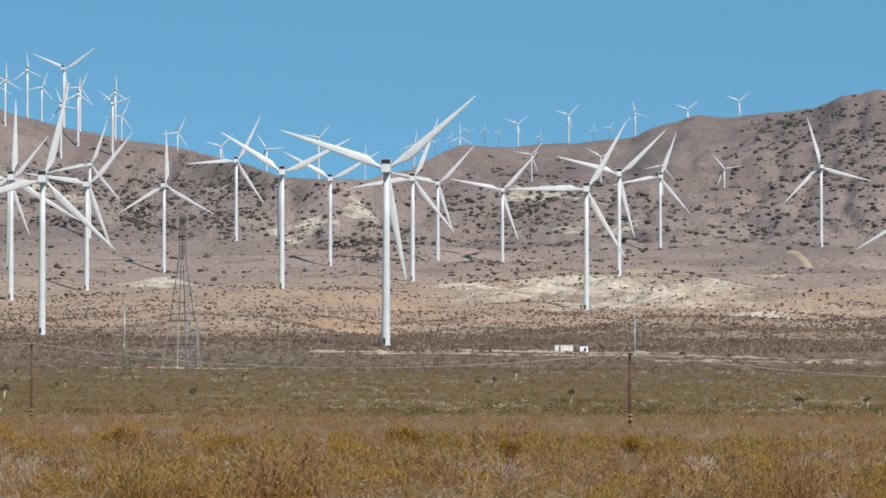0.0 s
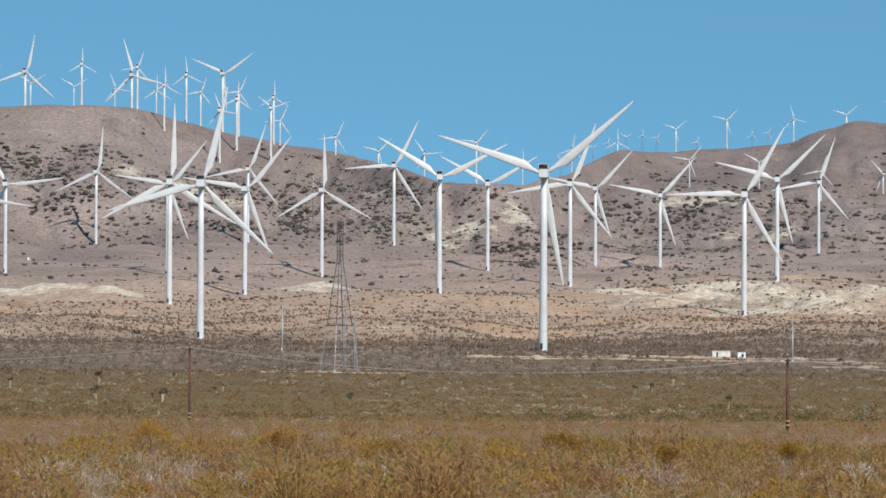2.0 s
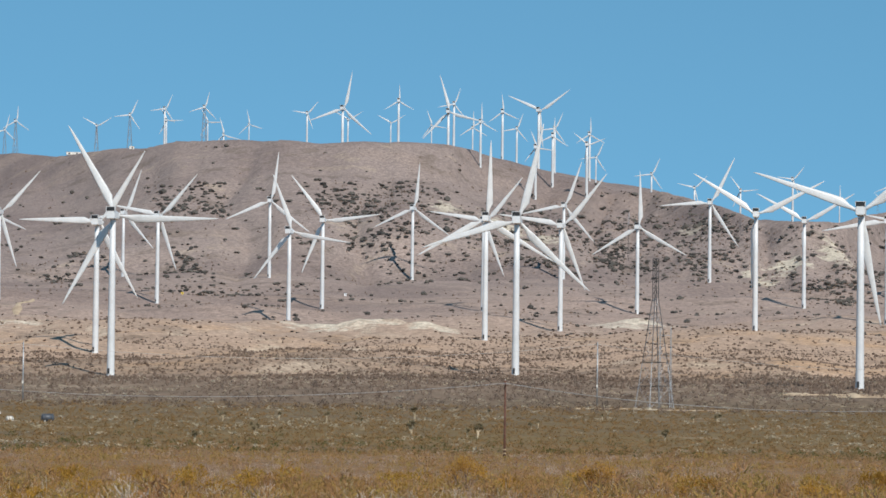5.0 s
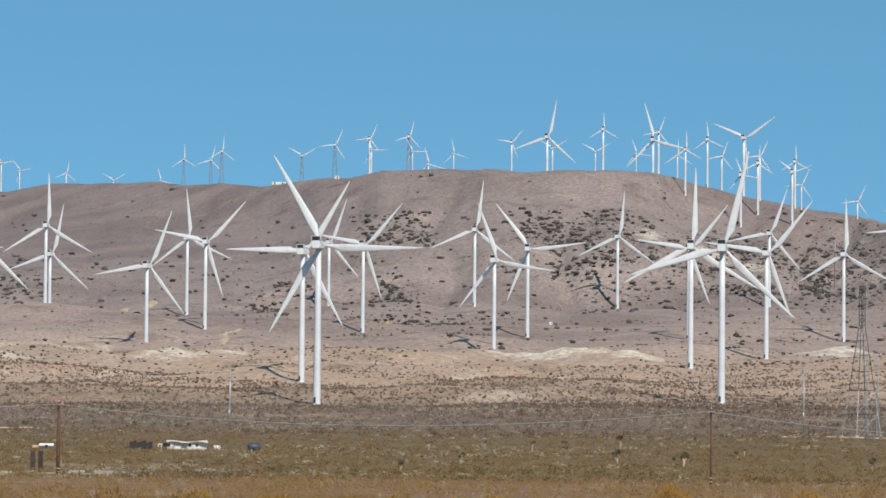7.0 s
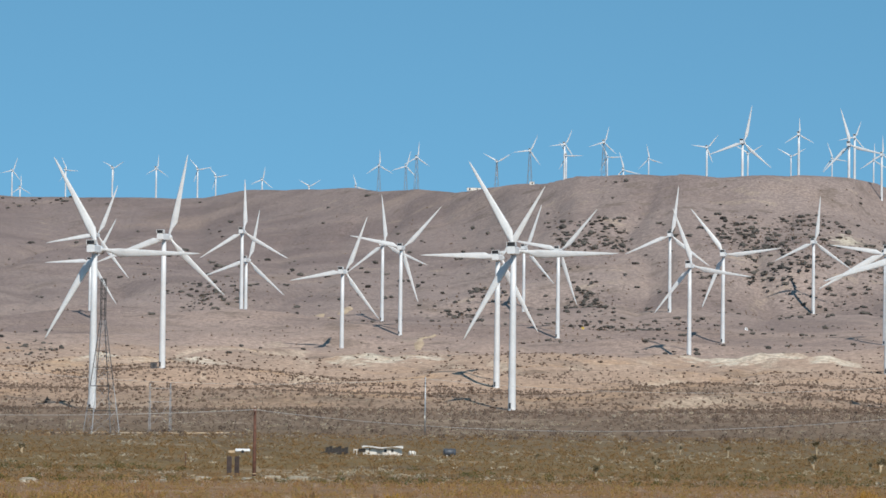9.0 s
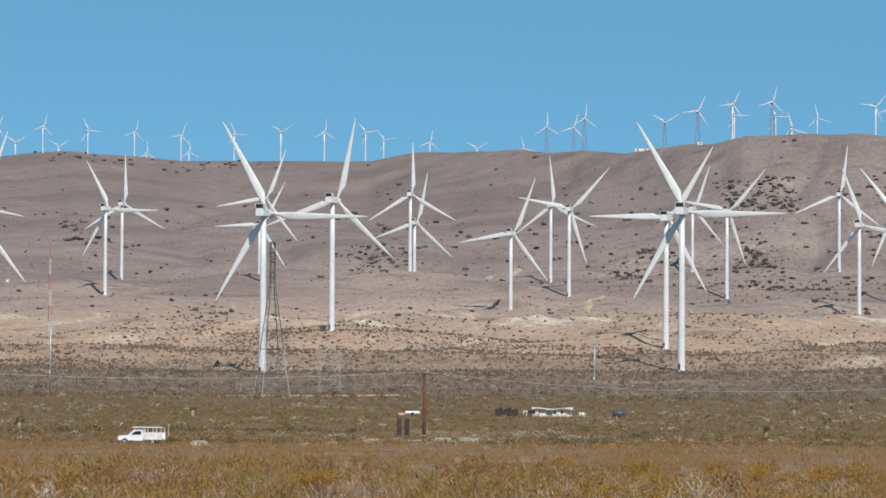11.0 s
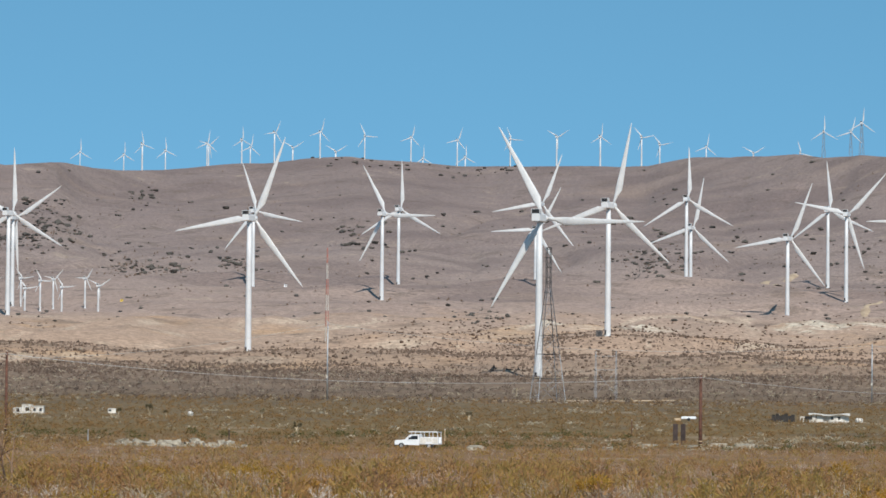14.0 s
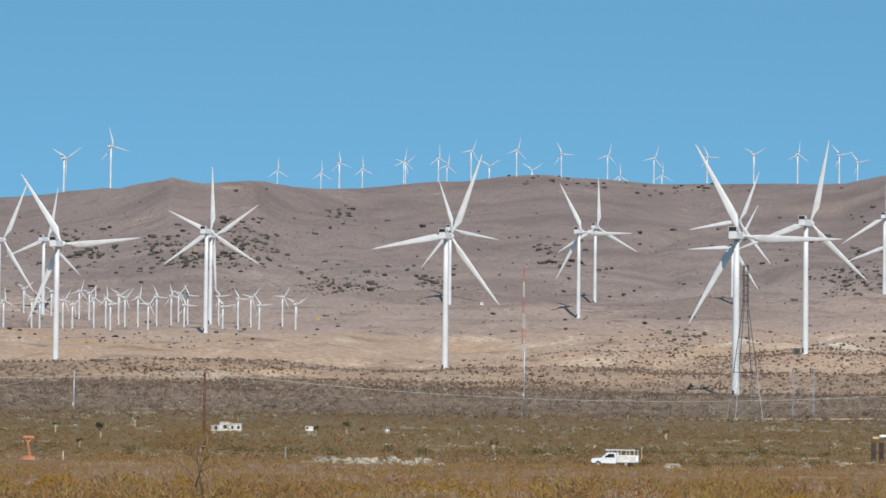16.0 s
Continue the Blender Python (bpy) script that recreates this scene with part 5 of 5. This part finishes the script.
def wreck_trailer():
    """A collapsed white trailer: leaning wall panels, a sagging roof sheet and dark gaps."""
    thing = empty("collapsed_trailer")
    g = random.Random(8)
    for k in range(6):
        bm = bmesh.new()
        block(bm, (-0.65, -0.04, 0), (0.65, 0.04, 1.35), 0.01)
        w = part("wall_panel", bm, OFF_WHITE, thing, "leaning white wall panel")
        w.matrix_basis = pose(-3.1 + 1.25 * k, g.uniform(-0.3, 0.3), -0.05, g.uniform(-14, 10), g.uniform(-7, 7), g.uniform(-12, 12))
        if k in (3, 4):
            bm = bmesh.new()
            block(bm, (-0.25, -0.06, 0.55), (0.25, 0.06, 1.1))
            part("window", bm, VENT, w, "dark empty window")
    bm = bmesh.new()
    rows = []
    for q in range(9):
        px = -3.9 + q * 0.98
        rows.append([(px, -1.0, 1.35 + 0.18 * math.sin(q * 1.3)), (px, 1.3, 1.55 + 0.15 * math.sin(q * 0.9 + 1)), (px, 1.3, 1.6 + 0.15 * math.sin(q * 0.9 + 1)), (px, -1.0, 1.4 + 0.18 * math.sin(q * 1.3))])
    part("roof_sheet", loft(bm, rows), OFF_WHITE, thing, "sagging white roof sheet")
    bm = bmesh.new()
    block(bm, (-4.6, -0.5, 0.5), (-3.2, 0.5, 1.15), 0.08)
    part("burnt_end", bm, CHARRED, thing, "burnt dark end wall")
    # plain dark block behind the panels, so the gaps between them show dark
    bm = bmesh.new()
    block(bm, (-3.6, 0.4, -0.1), (3.6, 1.4, 1.2), 0.05)
    part("interior", bm, CHARRED, thing, "dark block filling the interior")
    return tagged(thing, "collapsed white trailer lying in the scrub", "ruin")


set_down(wreck_trailer(), -2.36, 756, 4)


def burnt_wall():
    thing = empty("burnt_wall")
    for k in range(7):
        bm = bmesh.new()
        block(bm, (-0.33, -0.06, 0), (0.33, 0.06, 1.45 + 0.22 * math.sin(k * 2.1)), 0.02)
        b = part("board", bm, CHARRED, thing)
        b.matrix_basis = pose(-2.1 + 0.62 * k, 0.05 * (k % 3), -0.05, 0, 4 * math.sin(k), 3 * math.cos(k * 2))
    bm = bmesh.new()
    tube(bm, (-3.6, 0, 0.15), (-2.2, 0.1, 0.6), 0.09, 0.06, 6)
    part("fallen_beam", bm, CHARRED, thing)
    return tagged(thing, "low burnt black board wall in the scrub", "wall ruin")


set_down(burnt_wall(), -3.0, 757, -4)


def frame_gate():
    thing = empty("wooden_gate")
    for px in (-0.55, 0.0, 0.55):
        bm = bmesh.new()
        block(bm, (px - 0.08, -0.06, -0.1), (px + 0.08, 0.06, 1.0), 0.01)
        part("upright", bm, OFF_WHITE, thing)
    bm = bmesh.new()
    block(bm, (-0.63, -0.07, 0.88), (0.63, 0.07, 1.08), 0.01)
    part("crossbar", bm, OFF_WHITE, thing)
    return tagged(thing, "small white wooden frame beside the burnt wall", "frame")


set_down(frame_gate(), -2.73, 756, 5)


def box_hut(name, sx, sy, sz, mat, openings, label, roof=0.12):
    """A small flat-roofed hut; openings along its front: x, foot, width, height."""
    thing = empty(name)
    bm = bmesh.new()
    block(bm, (-sx / 2, -sy / 2, -0.2), (sx / 2, sy / 2, sz), 0.03)
    walls = part("wall", bm, mat, thing)
    bm = bmesh.new()
    block(bm, (-sx / 2 - roof, -sy / 2 - roof, sz), (sx / 2 + roof, sy / 2 + roof, sz + 0.12), 0.03)
    part("roof", bm, mat, thing)
    for ox, oz, ow, oh in openings:
        bm = bmesh.new()
        block(bm, (ox - ow / 2, -sy / 2 - 0.02, oz), (ox + ow / 2, -sy / 2 + 0.1, oz + oh), 0.01)
        part("opening", bm, VENT, walls, "dark opening")
    return tagged(thing, label, "hut")


set_down(box_hut("equipment_hut", 5.2, 2.6, 1.9, OFF_WHITE, ((-1.2, 0.1, 0.5, 1.5),), "cream flat-roofed equipment hut at the foothills"), 12.87, 1062, 8)
set_down(box_hut("equipment_cabinet", 2.3, 1.6, 1.45, TRUCK_WHITE, ((0.3, 0.2, 0.7, 1.0),), "white equipment cabinet beside the hut", 0.05), 13.17, 1064, 8)
set_down(box_hut("ruined_hut", 2.3, 2.0, 1.3, OFF_WHITE, ((-0.6, 0.35, 0.5, 0.6), (0.6, 0.35, 0.5, 0.6)), "small whitewashed ruined hut with empty windows"), -13.77, 760, 6)
set_down(box_hut("ruined_hut", 1.8, 1.9, 1.6, OFF_WHITE, ((0.2, 0.4, 0.7, 0.7),), "taller part of a whitewashed ruined hut", 0.06), -13.925, 760, 2)
set_down(box_hut("ruined_hut", 1.6, 1.8, 1.0, OFF_WHITE, ((0.2, 0.2, 0.6, 0.7),), "low crumbling whitewashed hut", 0.04), -14.05, 760, -8)
set_down(box_hut("utility_box", 1.5, 1.1, 0.75, OFF_WHITE, ((-0.4, 0.3, 0.5, 0.35),), "white utility box lying in the scrub", 0.04), -12.71, 766, 12)

set_down(box_hut("ridge_shed", 13.0, 4.0, 2.3, OFF_WHITE, ((-4, 0.2, 1.2, 1.6), (3, 0.2, 1.2, 1.6)), "long white flat-roofed shed on the ridge"), -1.08, 3610, 4)
set_down(box_hut("ridge_shed", 4.0, 3.0, 2.4, OFF_WHITE, ((0.5, 0.2, 0.9, 1.7),), "small white shed on the ridge"), -0.24, 3450, -6)

set_down(box_hut("equipment_box", 1.7, 1.4, 1.4, TRUCK_WHITE, ((0.3, 0.3, 0.5, 0.8),), "small white equipment box on the slope", 0.08), 2.88, 2398)
set_down(box_hut("equipment_box", 1.7, 1.4, 1.4, TRUCK_WHITE, ((0.3, 0.3, 0.5, 0.8),), "white equipment box on the bare slope", 0.08), -10.23, 2407)
set_down(box_hut("equipment_box", 1.4, 1.2, 1.2, YELLOW, ((0.2, 0.3, 0.4, 0.6),), "small yellow equipment box on the slope", 0.08), 0.52, 2315)
set_down(box_hut("equipment_box", 1.4, 1.2, 1.2, YELLOW, ((0.2, 0.3, 0.4, 0.6),), "yellow equipment box near the small turbines", 0.08), -12.59, 2278)
set_down(box_hut("transformer_box", 2.4, 2.0, 2.2, DARK_STEEL, ((0.0, 0.3, 1.2, 1.5),), "dark transformer box beside a turbine foot", 0.1), -5.68, 1508, 10)


def tipped_tank(name, r, length, mat, label, category):
    thing = empty(name)
    bm = bmesh.new()
    ring = lambda k, px: [(px, k * math.cos(0.449 * i), r + k * math.sin(0.449 * i)) for i in range(14)]
    loft(bm, [ring(r * 0.75, -length / 2), ring(r, -length / 2 + 0.12), ring(r, length / 2 - 0.12), ring(r * 0.75, length / 2)])
    part("shell", bm, mat, thing, "", True)
    for px in (-length * 0.25, length * 0.25):
        bm = bmesh.new()
        loft(bm, [ring(r * 1.03, px - 0.05), ring(r * 1.03, px + 0.05)])
        part("hoop", bm, VENT, thing)
        bm = bmesh.new()
        block(bm, (px - 0.1, -r * 0.8, -0.15), (px + 0.1, r * 0.8, r * 0.35), 0.02)
        part("cradle", bm, OFF_WHITE, thing, "pale cradle block")
    return tagged(thing, label, category)


set_down(tipped_tank("steel_tank", 0.75, 2.3, BLUE_GREY, "dark blue-grey tank lying among the scrub", "tank"), -1.39, 748, 12)
set_down(tipped_tank("white_drum", 0.42, 1.0, OFF_WHITE, "white drum lying on the plain", "drum"), -11.58, 758, 70)
set_down(tipped_tank("white_drum", 0.45, 1.3, OFF_WHITE, "small white drum beside the fallen trailer", "drum"), -1.93, 752, 30)


def low_trailer():
    thing = empty("flatbed_trailer")
    bm = bmesh.new()
    block(bm, (-1.4, -0.8, 0.35), (1.4, 0.8, 0.85), 0.08)
    part("bed", bm, TRUCK_WHITE, thing, "white trailer bed")
    bm = bmesh.new()
    block(bm, (-2.7, -0.5, 0.0), (-1.4, 0.5, 0.5), 0.06)
    part("crate", bm, TAN, thing, "tan crate")
    for s in (-0.8, 0.8):
        bm = bmesh.new()
        ring = lambda k, yy: [(k * math.cos(0.449 * i), yy, 0.3 + k * math.sin(0.449 * i)) for i in range(14)]
        loft(bm, [ring(0.3, s - 0.09), ring(0.3, s + 0.09)])
        part("wheel", bm, RUBBER, thing)
    return tagged(thing, "low white trailer with a tan crate in the scrub", "trailer")


set_down(low_trailer(), -4.38, 752, 5)


def slab(seed, sx, sy, sz):
    """A broken lump of concrete with chipped corners."""
    g = random.Random(seed)
    bm = bmesh.new()
    block(bm, (-sx / 2, -sy / 2, -0.15), (sx / 2, sy / 2, sz), min(sz, sx) * 0.18)
    for v in bm.verts:
        v.co += Vector((g.uniform(-1, 1) * sx * 0.13, g.uniform(-1, 1) * sy * 0.12, g.uniform(-1, 1) * sz * 0.2))
    me = bpy.data.meshes.new("concrete_rubble")
    bm.to_mesh(me)
    bm.free()
    me.materials.append(CONCRETE)
    return tagged(new("concrete_rubble", me), "broken pale concrete lump by the road", "rubble", "concrete rubble")


g = random.Random(31)
for k in range(78):
    az = g.choice((-12.6, -12.45, -12.25, -12.0, -11.85, -11.5, -11.3, -11.1, -10.9)) + g.gauss(0, 0.10)
    big = g.uniform(0.3, 1.0)
    set_down(slab(200 + k, g.uniform(0.6, 1.9) * big, g.uniform(0.6, 1.4), g.uniform(0.3, 1.1) * big), az, 505 + g.uniform(-9, 14), g.uniform(-50, 50))
for k in range(9):
    az = g.choice((-7.55, -7.4, -5.95, -5.6, -5.4, -5.1)) + g.gauss(0, 0.06)
    set_down(slab(400 + k, g.uniform(0.8, 2.0), g.uniform(0.6, 1.4), g.uniform(0.2, 0.5)), az, 512 + g.uniform(-6, 8), g.uniform(-40, 40))
for k in range(14):
    az = -5.2 + 2.1 * (k + g.uniform(0, 0.8)) / 14
    set_down(slab(300 + k, g.uniform(1.0, 2.6), g.uniform(0.8, 1.6), g.uniform(0.25, 0.6)), az, 560 + g.uniform(-3, 14), g.uniform(-30, 30))


def marker_post(high, mat, label):
    thing = empty("marker_post")
    bm = bmesh.new()
    block(bm, (-0.06, -0.06, -0.3), (0.06, 0.06, high), 0.01)
    part("shaft", bm, mat, thing)
    bm = bmesh.new()
    block(bm, (-0.08, -0.08, high), (0.08, 0.08, high + 0.1), 0.02)
    part("cap", bm, OFF_WHITE, thing)
    return tagged(thing, label, "post", "roadside posts")


for az, d, high, mat, label in ((-11.02, 512, 2.2, RUST, "brown roadside marker post"), (-13.05, 515, 2.0, GALV, "grey roadside marker post"), (-14.35, 512, 1.5, TAN, "pale wooden stake by the road"),
                                (-16.25, 505, 1.1, OFF_WHITE, "short white roadside stake"), (-7.9, 560, 2.2, TAN, "pale stake in the scrub"), (-5.2, 640, 2.4, OLD_WOOD, "weathered stake in the scrub")):
    set_down(marker_post(high, mat, label), az, d)


def orange_hoist():
    """A small orange machine: skid, post and a short folded arm."""
    thing = empty("orange_hoist")
    bm = bmesh.new()
    block(bm, (-0.75, -0.5, 0.1), (0.75, 0.5, 0.65), 0.08)
    part("skid", bm, ORANGE, thing)
    bm = bmesh.new()
    tube(bm, (0.1, 0, 0.6), (-0.15, 0, 2.3), 0.17, 0.13, 8)
    part("post", bm, ORANGE, thing)
    bm = bmesh.new()
    tube(bm, (-0.15, 0, 2.3), (0.55, 0, 2.75), 0.12, 0.1, 8)
    tube(bm, (-0.15, 0, 2.3), (-0.7, 0, 2.85), 0.12, 0.1, 8)
    part("arm", bm, ORANGE, thing)
    bm = bmesh.new()
    block(bm, (-0.75, -0.25, 2.7), (0.6, 0.25, 3.1), 0.08)
    part("head", bm, ORANGE, thing)
    bm = bmesh.new()
    block(bm, (0.3, -0.3, 1.4), (0.6, 0.3, 2.2), 0.05)
    part("counterweight", bm, DARK_STEEL, thing)
    return tagged(thing, "small orange hoist machine standing by the road", "machine")


set_down(orange_hoist(), -16.74, 482, 15)


def draped_track(stretch, wide, label, bank=0.0, least=0.04):
    """A pale dirt track laid over the ground; stretch: azimuth and distance along it. bank: height of its heaped edge."""
    az = np.interp(np.linspace(0, len(stretch) - 1, 160), np.arange(len(stretch)), [s[0] for s in stretch])
    d = np.interp(np.linspace(0, len(stretch) - 1, 160), np.arange(len(stretch)), [s[1] for s in stretch])
    px, py = d * np.sin(np.radians(az)), d * np.cos(np.radians(az))
    tx, ty = np.gradient(px), np.gradient(py)
    ln = np.hypot(tx, ty)
    nx, ny = -ty / ln, tx / ln
    rows = []
    for q in np.linspace(-0.5, 0.5, 5):
        w = wide * np.clip(1.5 * ripple(az * 4 + 7, d / 30, 41) + 0.8 * ripple(az * 13, d / 30, 42), least, 1.6)
        gx, gy = px + nx * q * w, py + ny * q * w
        rows.append(np.stack((gx, gy, ground_z(gx, gy) + 0.3 - 0.5 * abs(q) + bank * (1 - 4 * q * q) * np.clip(w / wide, 0, 1)), 1))
    v = np.stack(rows, 1).reshape(-1, 3)
    i, j = np.meshgrid(np.arange(159), np.arange(4), indexing="ij")
    a = i * 5 + j
    return tagged(new("dirt_track", mesh_from("dirt_track", v, np.stack((a, a + 1, a + 6, a + 5), -1).reshape(-1, 4), TRACK, False)), label, "dirt track", kind="structure")


TRACK = surface("pale_track_dust", (0.36, 0.26, 0.17), (0.52, 0.40, 0.27), 0.06, 0.95, 0.0, 0.1, 9)
draped_track(((6.2, 913), (7.0, 914), (7.7, 908), (8.4, 910)), 4.0, "pale cleared strip round the pylon's feet")
draped_track(((10.0, 1038), (11.5, 1040), (14.0, 1030), (18.6, 960)), 6.0, "pale graded dirt track along the foot of the hills", 0.5)
draped_track(((9.2, 1052), (11.0, 1066), (13.2, 1056), (14.6, 1048)), 6.0, "pale heaped bank beside the graded track", 0.45)
draped_track(((14.2, 985), (15.6, 975), (17.0, 962), (18.8, 940)), 6.0, "long pale sand bank on the plain", 0.45)
draped_track(((-7.2, 905), (-6.5, 915), (-5.2, 920), (-4.6, 925)), 4.0, "pale cleared strip below the pylon")
draped_track(((-3.1, 2398), (-3.39, 2494), (-3.28, 2617), (-3.06, 2700), (-2.86, 2790)), 8.0, "pale dirt track winding up the slope", 0.9, 0.7)
draped_track(((-1.91, 2097), (-1.83, 2218), (-1.63, 2265)), 5.0, "short pale dirt track on the slope", 0.6, 0.6)
draped_track(((-15.1, 1800), (-14.95, 1700), (-14.75, 1570)), 5.0, "pale dirt track down the foothill")
draped_track(((13.81, 2225), (14.54, 2205), (15.36, 2205), (16.25, 2204)), 13.0, "tan graded bench along the hillside", 1.2, 0.6)
draped_track(((16.17, 2427), (16.5, 2366), (16.82, 2306), (17.15, 2320), (18.2, 2400)), 8.0, "pale access track below the eastern hill", 0.9, 0.6)
